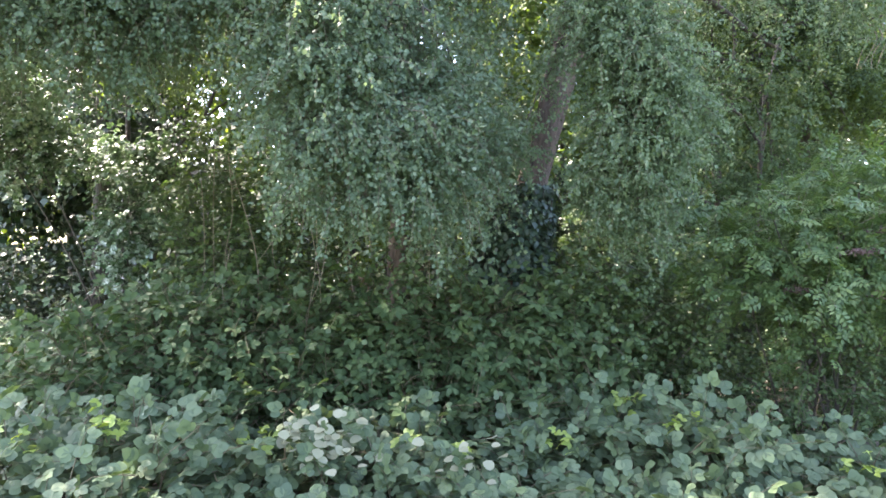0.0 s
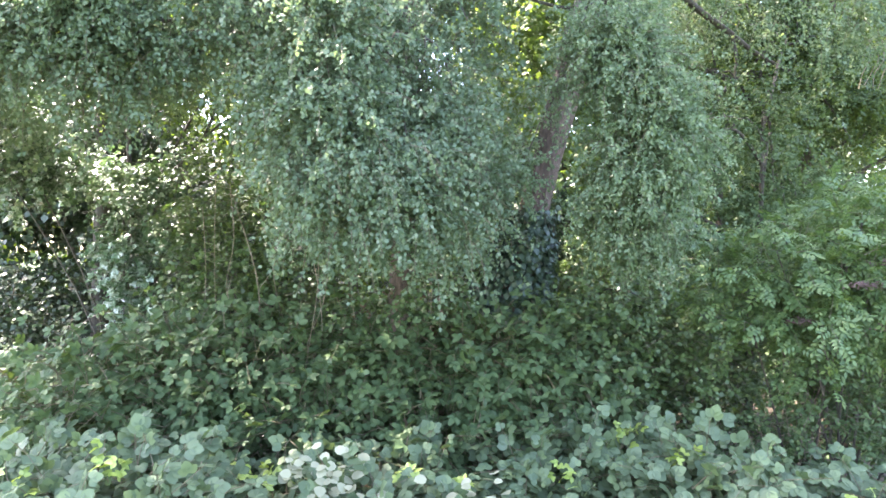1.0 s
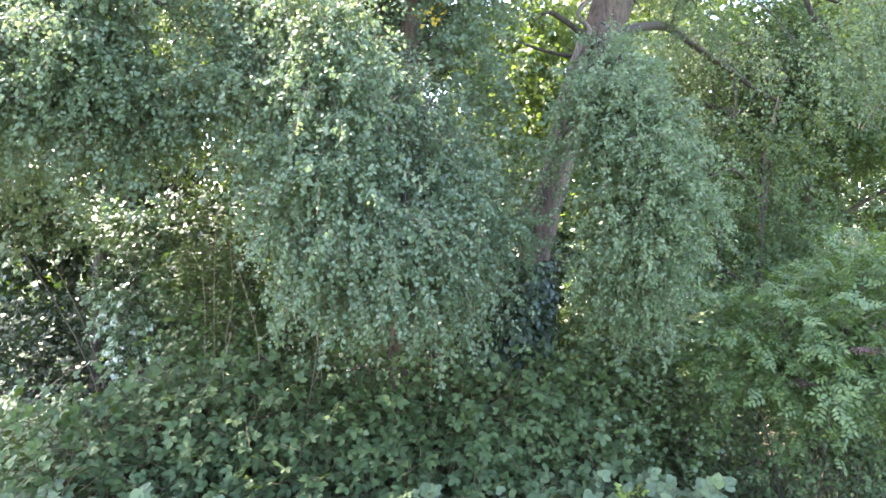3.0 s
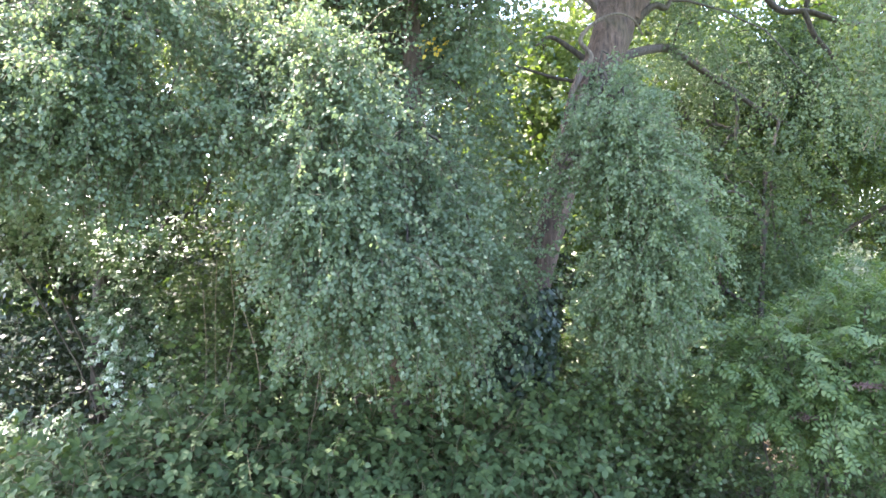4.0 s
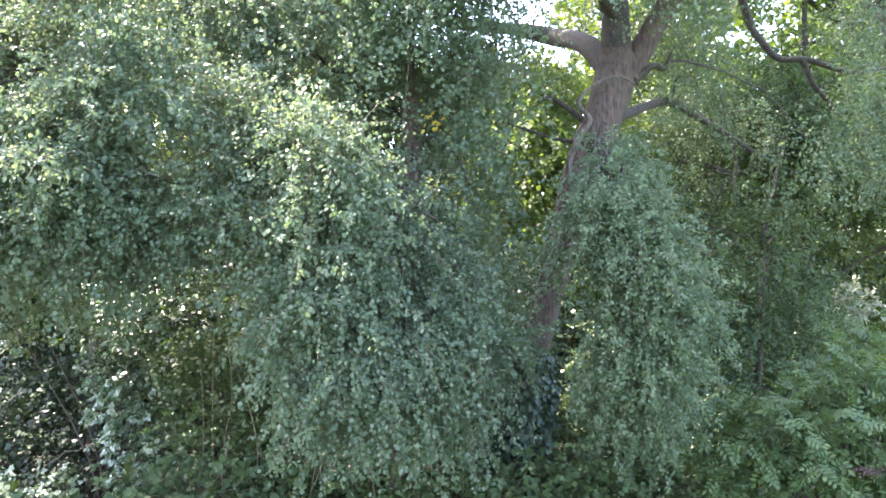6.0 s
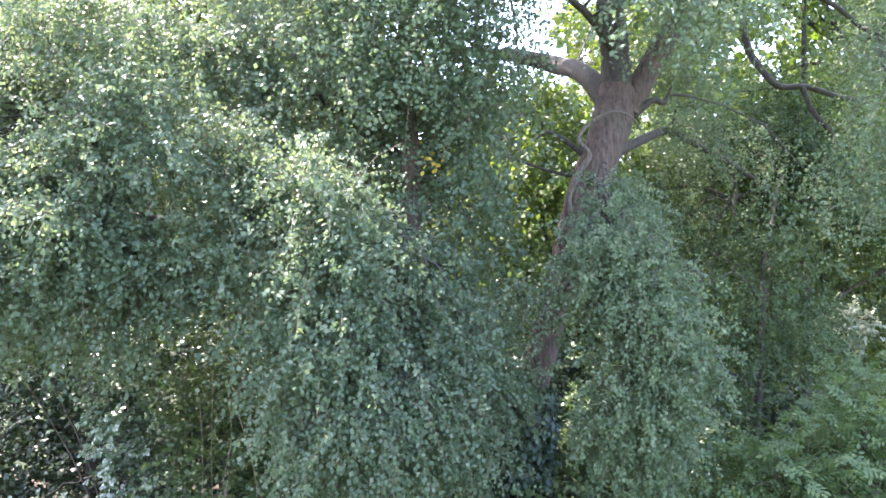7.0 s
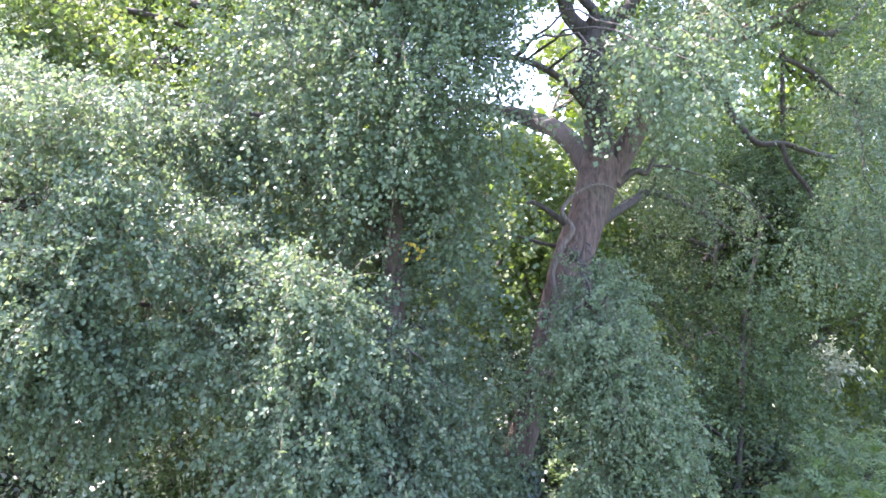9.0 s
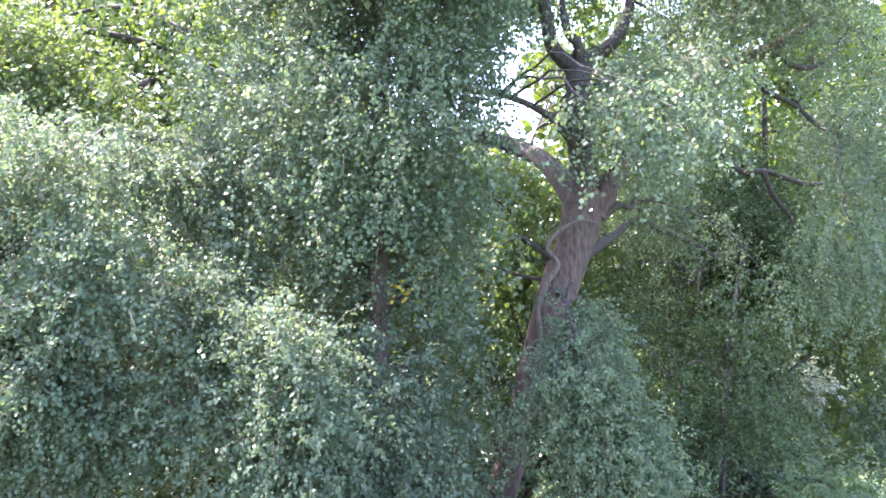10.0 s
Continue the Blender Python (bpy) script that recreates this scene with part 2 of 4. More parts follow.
def strands(rng, blobs, count, length, steps=6, droop=0.28, wild=0.6, shell=0.45, gaps=0.0, gap_scale=1.2):
    """Hanging twigs: lines that start inside egg-shaped masses (x, y, z, rx, ry, rz), go outwards and droop. (count, steps + 1, 3)"""
    blobs = np.asarray(blobs, float)
    vol = blobs[:, 3] * blobs[:, 4] * blobs[:, 5]
    share = vol ** 0.8 / np.sum(vol ** 0.8)
    which = rng.choice(len(blobs), size=int(count * 1.6) if gaps > -1 else count, p=share)
    bl = blobs[which]
    u = unit(rng.normal(size=(len(bl), 3)))
    rad = shell * 0.6 + (1 - shell * 0.6) * rng.uniform(0, 1, len(bl)) ** 0.75 + np.where(rng.uniform(0, 1, len(bl)) > 0.86, 0.3, 0.0)
    p = bl[:, :3] + u * rad[:, None] * bl[:, 3:]
    if gaps > -1:
        keep = np.array([noise.noise(Vector(q) * gap_scale) > gaps - 0.35 for q in p])
        p, u = p[keep][:count], u[keep][:count]
    d = unit(u * 0.8 + wild * rng.normal(size=p.shape) + np.array([0, 0, 0.1]))
    ln = length * rng.uniform(0.55, 1.3, len(p))[:, None] / steps
    line = [p]
    for s in range(steps):
        d = unit(d + np.array([0, 0, -droop]) + 0.12 * rng.normal(size=d.shape))
        p = p + d * ln
        line.append(p)
    return np.stack(line, 1)


def leaves_on(rng, lines, per, size, spread=0.8, hang=0.35, up=(0, -0.6, 0.9), start=0.08, flat=0.5, sway=0.42):
    """Leaves along lines: places, directions, normals, sizes."""
    n, k, _ = lines.shape
    t = np.clip((np.arange(per)[None, :] + rng.uniform(0, 1, (n, per))) / per * (1 - start) + start, 0, 0.9999) * (k - 1)
    i = t.astype(int)
    f = (t - i)[..., None]
    rows = np.arange(n)[:, None]
    a, b_ = lines[rows, i], lines[rows, i + 1]
    p = (a + (b_ - a) * f).reshape(-1, 3)
    tang = unit((b_ - a)).reshape(-1, 3)
    side = unit(np.cross(tang, np.array([0.05, 0.1, 1.0])))
    sgn = np.where((np.arange(per) % 2)[None, :] == 0, 1.0, -1.0).repeat(n, 0).reshape(-1, 1)
    d = unit(0.55 * tang + spread * sgn * side + np.array([0, 0, -hang]) + 0.45 * rng.normal(size=p.shape))
    face = (sway * rng.normal(size=(n, 1, 3))).repeat(per, 1).reshape(-1, 3)
    nrm = np.asarray(up, float) + face + flat * 0.75 * rng.normal(size=p.shape)
    nrm = unit(nrm - d * np.sum(nrm * d, 1, keepdims=True))
    p = p + d * size * 0.18
    s = size * rng.uniform(0.6, 1.25, len(p))
    return p, d, nrm, s


def hanging_leaves(rng, lines, per, size, loose=0.035, up=(0, -0.75, 0.75), mess=0.62, start=0.05):
    """Leaves that hang on short side shoots round their twig, each turned its own way: places, directions, normals, sizes."""
    n, k, _ = lines.shape
    t = np.clip(start + (1 - start) * rng.uniform(0, 1, (n, per)), 0, 0.9999) * (k - 1)
    i = t.astype(int)
    f = (t - i)[..., None]
    rows = np.arange(n)[:, None]
    a, b_ = lines[rows, i], lines[rows, i + 1]
    p = (a + (b_ - a) * f).reshape(-1, 3)
    tang = unit(b_ - a).reshape(-1, 3)
    shoot = unit(rng.normal(size=p.shape) + np.array([0, -0.2, -0.25]))
    p = p + shoot * loose * rng.uniform(0.1, 1.5, (len(p), 1))
    d = unit(0.25 * tang + 0.55 * shoot + np.array([0, 0, -0.55]) + 0.5 * rng.normal(size=p.shape))
    nrm = np.asarray(up, float) + (0.3 * rng.normal(size=(n, 1, 3))).repeat(per, 1).reshape(-1, 3) + mess * rng.normal(size=p.shape)
    nrm = unit(nrm - d * np.sum(nrm * d, 1, keepdims=True))
    return p, d, nrm, size * rng.uniform(0.6, 1.25, len(p))


# outline of half a leaf: across, along, lift
OVATE = ((0.0, 0.0, 0.0), (0.32, 0.30, 0.07), (0.25, 0.70, 0.05), (0.0, 1.0, -0.08))
BROAD = ((0.0, 0.0, 0.0), (0.44, 0.28, 0.08), (0.36, 0.66, 0.05), (0.0, 1.04, -0.10))
LANCE = ((0.0, 0.0, 0.0), (0.22, 0.42, 0.05), (0.0, 1.0, -0.04))
SIMPLE = ((0.0, 0.0, 0.0), (0.44, 0.48, 0.06), (0.0, 1.0, 0.0))
ROUND = ((0.0, 0.0, 0.0), (0.36, 0.17, 0.04), (0.46, 0.46, 0.06), (0.31, 0.80, 0.02), (0.0, 1.02, -0.08))


def leaf_arrays(places, dirs, nrms, sizes, shape):
    """Two folded quads for each leaf, or one for a shape of three points."""
    s = np.cross(dirs, nrms)
    if len(shape) == 3:
        pts = [shape[0], shape[1], shape[2], (-shape[1][0], *shape[1][1:])]
        verts = np.stack([places + sizes[:, None] * (x * s + y * dirs + z * nrms) for x, y, z in pts], 1)
        return verts.reshape(-1, 3), (np.arange(len(places))[:, None] * 4 + np.arange(4)[None])
    if len(shape) == 5:
        flip = [(-x, y, z) for x, y, z in shape[1:4]]
        pts = [shape[0], *shape[1:4], shape[4], *flip, (0.0, 0.5, 0.0)]
        verts = np.stack([places + sizes[:, None] * (x * s + y * dirs + z * nrms) for x, y, z in pts], 1)
        base = np.arange(len(places))[:, None, None] * 9
        quads = base + np.array([[0, 1, 2, 8], [8, 2, 3, 4], [0, 8, 6, 5], [8, 4, 7, 6]])[None]
        return verts.reshape(-1, 3), quads.reshape(-1, 4)
    pts = [shape[0], (-shape[1][0], *shape[1][1:]), (-shape[2][0], *shape[2][1:]), shape[3], shape[2], shape[1]]
    verts = np.stack([places + sizes[:, None] * (x * s + y * dirs + z * nrms) for x, y, z in pts], 1)
    base = np.arange(len(places))[:, None, None] * 6
    quads = base + np.array([[0, 3, 2, 1], [0, 5, 4, 3]])[None]
    return verts.reshape(-1, 3), quads.reshape(-1, 4)


def leaf_mesh(name, sets, material):
    vs, qs, at = [], [], 0
    for places, dirs, nrms, sizes, shape in sets:
        v, q = leaf_arrays(places, dirs, nrms, sizes, shape)
        vs.append(v)
        qs.append(q + at)
        at += len(v)
    return mesh_from(name, np.vstack(vs), np.vstack(qs), material=material)


def twig_mesh(name, lines, r0, r1, material, sides=3):
    """Thin tapering twigs along many lines, in one mesh."""
    if sides == 3:
        lines = lines[:, ::2]
    n, k, _ = lines.shape
    tang = unit(np.gradient(lines, axis=1))
    u = unit(np.cross(tang, np.array([0.31, 0.77, 0.2])))
    v = np.cross(tang, u)
    a = np.arange(sides) / sides * 2 * math.pi
    r = np.linspace(r0, r1, k)[None, :, None, None]
    verts = lines[:, :, None, :] + r * (np.cos(a)[None, None, :, None] * u[:, :, None, :] + np.sin(a)[None, None, :, None] * v[:, :, None, :])
    m, i, j = np.meshgrid(np.arange(n), np.arange(k - 1), np.arange(sides), indexing="ij")
    at = m * k * sides
    j2 = (j + 1) % sides
    quads = np.stack([at + i * sides + j, at + i * sides + j2, at + (i + 1) * sides + j2, at + (i + 1) * sides + j], -1).reshape(-1, 4)
    return mesh_from(name, verts.reshape(-1, 3), quads, material=material)


def single_leaves(parent, got, shape, material, many, stretch):
    """Leaves as parts of their own, from a stretch of the plan (x0, x1, y0, y1, z0, z1); returns the rest."""
    places, dirs, nrms, sizes = got
    x0, x1, y0, y1, z0, z1 = stretch
    inside = (places[:, 0] > x0) & (places[:, 0] < x1) & (places[:, 1] > y0) & (places[:, 1] < y1) & (places[:, 2] > z0) & (places[:, 2] < z1)
    pick = np.flatnonzero(inside)
    pick = pick[np.linspace(0, len(pick) - 1, min(many, len(pick))).astype(int)] if len(pick) else pick
    v, q = leaf_arrays(np.zeros((1, 3)), np.array([[0, 1.0, 0]]), np.array([[0, 0, 1.0]]), np.ones(1), shape)
    me = mesh_from("leaf", v, q, material=material)
    for i in pick:
        m = Matrix.Identity(4)
        m.col[0][:3] = np.cross(dirs[i], nrms[i]) * sizes[i]
        m.col[1][:3] = dirs[i] * sizes[i]
        m.col[2][:3] = nrms[i] * sizes[i]
        m.col[3][:3] = places[i]
        ob = new("leaf", me)
        ob.parent = parent
        ob.matrix_basis = Matrix.Translation(-parent.location) @ m
    rest = np.ones(len(places), bool)
    rest[pick] = False
    return places[rest], dirs[rest], nrms[rest], sizes[rest]


def trefoil(p, d, nrm, s):
    """Each leaf as three leaflets on one stalk."""
    side = np.cross(d, nrm)
    tip = p + d * s[:, None] * 0.35
    ps, ds, ns, ss = [tip], [d], [nrm], [s]
    for sgn in (1, -1):
        dd = unit(0.55 * d + sgn * side - 0.10 * nrm)
        nn = unit(nrm + sgn * 0.25 * side)
        nn = unit(nn - dd * np.sum(nn * dd, 1, keepdims=True))
        ps.append(tip - d * s[:, None] * 0.06)
        ds.append(dd)
        ns.append(nn)
        ss.append(s * 0.85)
    return np.vstack(ps), np.vstack(ds), np.vstack(ns), np.concatenate(ss)


def pinnate(p, d, nrm, s, pairs=3):
    """Each leaf as pairs of leaflets along a rib, and one at the end."""
    side = np.cross(d, nrm)
    ps, ds, ns, ss = [p + d * s[:, None] * 1.0], [d], [nrm], [s * 0.55]
    for i in range(pairs):
        for sgn in (1, -1):
            dd = unit(0.45 * d + sgn * side - 0.2 * nrm)
            nn = unit(nrm - dd * np.sum(nrm * dd, 1, keepdims=True))
            ps.append(p + d * s[:, None] * (0.25 + 0.28 * i))
            ds.append(dd)
            ns.append(nn)
            ss.append(s * 0.5)
    return np.vstack(ps), np.vstack(ds), np.vstack(ns), np.concatenate(ss)


def limb(parent, points, radii, material, name="limb", sides=10, seed=0, steps=6, label=""):
    v, q = tube(spline(points, steps), radii, sides, 0.03, seed, ridges=5 if sides > 9 else 0)
    return part(name, mesh_from(name, v, q, material=material, smooth=True), parent, label)


def scatter(rng, count, box, radius, squash=1.0):
    """Many small masses inside a box (x0, x1, y0, y1, z0, z1)."""
    x0, x1, y0, y1, z0, z1 = box
    c = rng.uniform((x0, y0, z0), (x1, y1, z1), (count, 3))
    r = radius * rng.uniform(0.7, 1.35, (count, 1)) * np.array([[1, 1, squash]])
    return np.hstack([c, r])


def boughs(rng, source, blobs, lift=0.25):
    """One thin branch from points of the limbs to the middle of each mass."""
    src = np.asarray(source, float)
    lines = []
    for bl in np.asarray(blobs):
        a = src[np.argmin(np.linalg.norm(src - bl[:3] - np.array([0, 0, 0.3]), axis=1))]
        z = np.linspace(0, 1, 9)[:, None]
        bow = np.sin(z * math.pi) * np.array([0, 0, lift]) + 0.03 * rng.normal(size=(9, 3)) * np.sin(z * math.pi)
        lines.append(a + (bl[:3] - a) * z + bow)
    return np.stack(lines)


# ---- ground ----
def build_ground():
    xs = np.concatenate([np.linspace(-600, -22, 12), np.linspace(-20, 24, 90), np.linspace(26, 600, 12)])
    ys = np.concatenate([np.linspace(-600, -8, 10), np.linspace(-6, 34, 90), np.linspace(36, 900, 14)])
    verts = [(x, y, 0.10 * noise.noise(Vector((x * 0.35, y * 0.35, 0))) + 0.03 * noise.noise(Vector((x * 1.7, y * 1.7, 3)))) for y in ys for x in xs]
    w = len(xs)
    i, j = np.meshgrid(np.arange(len(ys) - 1), np.arange(w - 1), indexing="ij")
    quads = np.stack([i * w + j, i * w + j + 1, (i + 1) * w + j + 1, (i + 1) * w + j], -1).reshape(-1, 4)
    ob = new("ground", mesh_from("ground", np.array(verts), quads, material=ground_mat, smooth=True))
    tagged(ob, "woodland ground of brown leaf litter, grassy beyond the trees", "ground", kind="structure")


build_ground()


# ---- leaning tree ----
def leaning_tree():
    rng = np.random.default_rng(11)
    tree = thing("leaning_tree", (0.42, 7.5, 0.0), "leaning old willow tree with ridged red-brown bark and drooping grey-green leaves", "tree")
    trunk_line = [(0.42, 7.7, -0.1), (0.60, 7.65, 1.2), (0.82, 7.6, 2.4), (0.92, 7.58, 3.05), (1.12, 7.58, 3.85), (1.36, 7.6, 4.75), (1.50, 7.66, 5.2), (1.67, 7.75, 5.58), (1.86, 7.85, 6.07), (2.0, 8.0, 6.6)]
    limb(tree, trunk_line, [0.29, 0.24, 0.20, 0.165, 0.155, 0.165, 0.18, 0.20, 0.21, 0.225, 0.22], bark, "trunk", 20, 1, 10)
    limbs = [
        ([(1.98, 7.98, 6.4), (2.00, 8.05, 6.9), (1.98, 8.1, 7.24), (1.93, 8.1, 7.6), (1.96, 8.15, 8.1), (2.05, 8.2, 8.3)], [0.20, 0.17, 0.16, 0.15, 0.13]),
        ([(1.90, 8.0, 6.5), (1.80, 8.5, 6.86), (1.74, 9.2, 7.18), (1.58, 9.8, 7.40), (1.26, 10.1, 7.58), (0.88, 10.3, 7.70), (0.2, 10.4, 7.8), (-0.8, 10.5, 8.0)], [0.16, 0.138, 0.128, 0.122, 0.11, 0.09, 0.07, 0.04]),
        ([(2.10, 7.98, 6.35), (2.36, 8.0, 6.85), (2.56, 8.0, 7.18), (2.80, 8.05, 7.48), (3.2, 8.2, 7.85), (3.8, 8.3, 8.2), (4.4, 8.4, 8.45), (5.3, 8.5, 9.0)], [0.16, 0.13, 0.12, 0.11, 0.09, 0.04]),
        ([(2.0, 7.95, 5.9), (2.5, 8.5, 6.15), (3.0, 9.2, 6.36), (3.6, 9.8, 6.27), (4.25, 10.3, 6.1), (4.8, 10.6, 5.87), (5.9, 11.0, 5.43), (6.5, 11.0, 4.6)], [0.060, 0.055, 0.052, 0.047, 0.042, 0.034, 0.022, 0.008]),
        ([(1.97, 8.15, 8.1), (1.75, 8.15, 8.25), (1.62, 8.1, 8.42), (1.5, 8.0, 8.9), (1.2, 7.9, 9.8)], [0.12, 0.095, 0.085, 0.07, 0.04]),
        ([(2.0, 8.15, 8.15), (2.2, 8.2, 8.3), (2.42, 8.2, 8.48), (2.6, 8.2, 8.9), (2.7, 8.2, 9.8)], [0.10, 0.09, 0.08, 0.06, 0.04]),
        ([(1.98, 8.1, 8.1), (1.92, 8.0, 8.35), (1.78, 7.95, 8.5), (1.7, 7.9, 8.9)], [0.08, 0.06, 0.05, 0.03]),
        ([(3.2, 8.2, 7.85), (3.75, 9.2, 8.45), (4.15, 9.8, 8.3), (4.42, 10.0, 7.70), (4.60, 10.0, 7.42), (4.86, 10.0, 7.16), (5.26, 10.0, 7.15), (5.9, 10.0, 6.97), (6.6, 10.2, 7.1)], [0.070, 0.062, 0.056, 0.052, 0.048, 0.044, 0.036, 0.015]),
        ([(1.60, 7.6, 5.45), (1.50, 7.0, 5.5), (1.45, 6.3, 5.2), (1.5, 6.0, 4.8)], [0.045, 0.035, 0.028, 0.015]),
        ([(2.16, 7.9, 6.3), (2.36, 7.85, 6.46), (2.5, 7.85, 6.44), (2.58, 7.85, 6.62)], [0.05, 0.04, 0.03, 0.012]),
        ([(2.0, 7.95, 7.0), (1.4, 7.5, 7.45), (0.6, 7.2, 7.6), (-0.5, 7.0, 7.5)], [0.05, 0.04, 0.03, 0.012]),
        ([(1.72, 7.85, 5.72), (1.40, 7.85, 5.98), (1.18, 7.85, 6.10), (1.02, 7.85, 6.0)], [0.045, 0.034, 0.022, 0.010]),
        ([(1.62, 7.85, 5.58), (1.25, 7.9, 5.65), (0.88, 7.95, 5.78), (0.60, 8.0, 5.88)], [0.026, 0.02, 0.014, 0.006]),
        ([(4.3, 10.3, 6.05), (4.36, 10.3, 5.7), (4.33, 10.3, 5.4), (4.35, 10.25, 5.1)], [0.03, 0.026, 0.022, 0.012]),
        ([(5.2, 10.0, 7.15), (5.35, 10.0, 6.8), (5.6, 10.0, 6.5), (5.7, 10.0, 6.2)], [0.045, 0.038, 0.03, 0.01]),
        ([(4.4, 8.4, 8.45), (4.8, 8.4, 8.25), (5.2, 8.5, 8.35), (5.6, 8.6, 8.75)], [0.04, 0.035, 0.03, 0.015]),
        ([(4.4, 8.5, 8.0), (4.9, 8.6, 7.8), (5.2, 8.6, 7.55), (5.7, 8.7, 7.4)], [0.035, 0.03, 0.025, 0.012]),
    ]
    src = [p for p in spline(trunk_line)[-20:]]
    for i, (line, radii) in enumerate(limbs):
        # darker bark puts shade into the colour of most limbs
        limb(tree, line, radii, bark if i == 2 else bark_dark, seed=20 + i)
        src += list(spline(line))
    # climbing stem that clings to the trunk
    limb(tree, [(1.28, 7.42, 4.6), (1.36, 7.44, 5.0), (1.34, 7.47, 5.30), (1.42, 7.49, 5.5), (1.47, 7.50, 5.62), (1.57, 7.50, 5.78), (1.46, 7.54, 5.97), (1.60, 7.56, 6.15), (1.84, 7.57, 6.27), (2.05, 7.60, 6.22), (2.2, 7.75, 6.1)],
         [0.022, 0.032, 0.034, 0.026, 0.014, 0.010], climber_mat, "climbing_stem", 8, 5, label="pale twisted climbing stem")
    limb(tree, [(1.18, 7.36, 4.86), (1.22, 7.38, 4.9), (1.32, 7.38, 4.88)], [0.012, 0.014, 0.008], straw_mat, "broken_bark", 6, 6, label="torn strip of bark")
    hang = [  # the mass that hangs in front of the trunk, and the upper crown
        (1.42, 5.9, 4.52, 0.24, 0.24, 0.28), (1.25, 6.0, 4.66, 0.14, 0.16, 0.18), (1.13, 6.05, 4.64, 0.13, 0.14, 0.15), (0.97, 6.3, 4.28, 0.13, 0.14, 0.14), (1.36, 6.2, 4.92, 0.16, 0.18, 0.14), (0.68, 6.3, 3.60, 0.13, 0.14, 0.18), (1.55, 5.95, 4.70, 0.24, 0.26, 0.26), (1.56, 5.85, 4.35, 0.30, 0.28, 0.32), (1.80, 5.85, 4.15, 0.30, 0.28, 0.32),
        (1.62, 5.80, 3.90, 0.34, 0.28, 0.36), (2.00, 5.90, 3.75, 0.28, 0.25, 0.32), (1.60, 5.85, 3.45, 0.32, 0.28, 0.30),
        (1.80, 5.95, 3.18, 0.20, 0.20, 0.28), (1.40, 6.05, 3.12, 0.20, 0.22, 0.24), (1.74, 6.05, 2.80, 0.13, 0.14, 0.20), (1.95, 6.1, 2.95, 0.12, 0.14, 0.2), (1.60, 6.65, 5.25, 0.22, 0.20, 0.18), (1.68, 6.45, 5.06, 0.22, 0.22, 0.18), (1.45, 6.3, 5.0, 0.25, 0.25, 0.20),
    ]
    upper = [
        (0.25, 6.1, 6.6, 0.55, 0.40, 0.55), (-0.35, 6.3, 6.3, 0.50, 0.40, 0.60), (0.15, 6.3, 7.3, 0.50, 0.45, 0.45), (-0.5, 6.3, 7.2, 0.65, 0.45, 0.55),
        (0.1, 6.3, 5.9, 0.40, 0.30, 0.50), (0.72, 6.5, 6.20, 0.22, 0.20, 0.22), (1.45, 5.3, 6.94, 0.22, 0.20, 0.20), (1.75, 5.3, 7.06, 0.22, 0.20, 0.22), (2.15, 5.6, 7.06, 0.24, 0.22, 0.26), (1.60, 5.4, 7.25, 0.28, 0.22, 0.26), (2.6, 6.4, 7.15, 0.30, 0.28, 0.30), (2.35, 6.5, 7.5, 0.40, 0.35, 0.35),
        (3.05, 9.3, 7.45, 0.40, 0.35, 0.50), (2.7, 6.9, 7.5, 0.40, 0.40, 0.45), (3.0, 7.0, 7.75, 0.40, 0.35, 0.28), 
        (4.6, 7.6, 9.4, 0.70, 0.50, 0.35), (6.1, 9.5, 7.6, 0.60, 0.50, 0.60), (4.9, 7.6, 6.4, 0.45, 0.45, 0.65), (3.4, 10.8, 6.6, 0.40, 0.40, 0.60), (3.3, 8.9, 6.45, 0.32, 0.22, 0.30), (4.4, 9.9, 6.2, 0.35, 0.25, 0.35),
        (0.3, 6.6, 8.2, 0.8, 0.6, 0.6), (0.6, 6.8, 9.3, 0.6, 0.6, 0.5), (3.3, 7.2, 9.0, 0.6, 0.6, 0.5), (-0.6, 6.7, 8.3, 0.7, 0.6, 0.6),
        (2.2, 7.8, 10.5, 1.2, 1.0, 0.6), (4.2, 8.0, 9.5, 1.1, 0.9, 0.8),
        (0.3, 7.0, 7.7, 0.4, 0.4, 0.4), (2.95, 7.4, 7.95, 0.45, 0.45, 0.45), (3.8, 7.8, 9.1, 0.7, 0.5, 0.4), (5.4, 8.0, 8.4, 0.7, 0.6, 0.6),
        (5.2, 7.8, 5.6, 0.5, 0.45, 0.6), (4.2, 7.9, 5.6, 0.5, 0.4, 0.5),
        (3.2, 9.0, 7.1, 0.42, 0.30, 0.50), (3.9, 11.2, 6.6, 0.45, 0.40, 0.45), (3.7, 10.6, 5.2, 0.40, 0.35, 0.45), (5.6, 8.2, 7.4, 0.60, 0.50, 0.60), (5.9, 8.3, 6.2, 0.50, 0.45, 0.60),
    ]
    veil = [  # thin sprays that hang across the fork and beside it
        (2.05, 7.35, 7.55, 0.25, 0.18, 0.25), (2.4, 7.3, 7.75, 0.35, 0.25, 0.35), (0.62, 6.6, 7.65, 0.22, 0.20, 0.45),
    ]
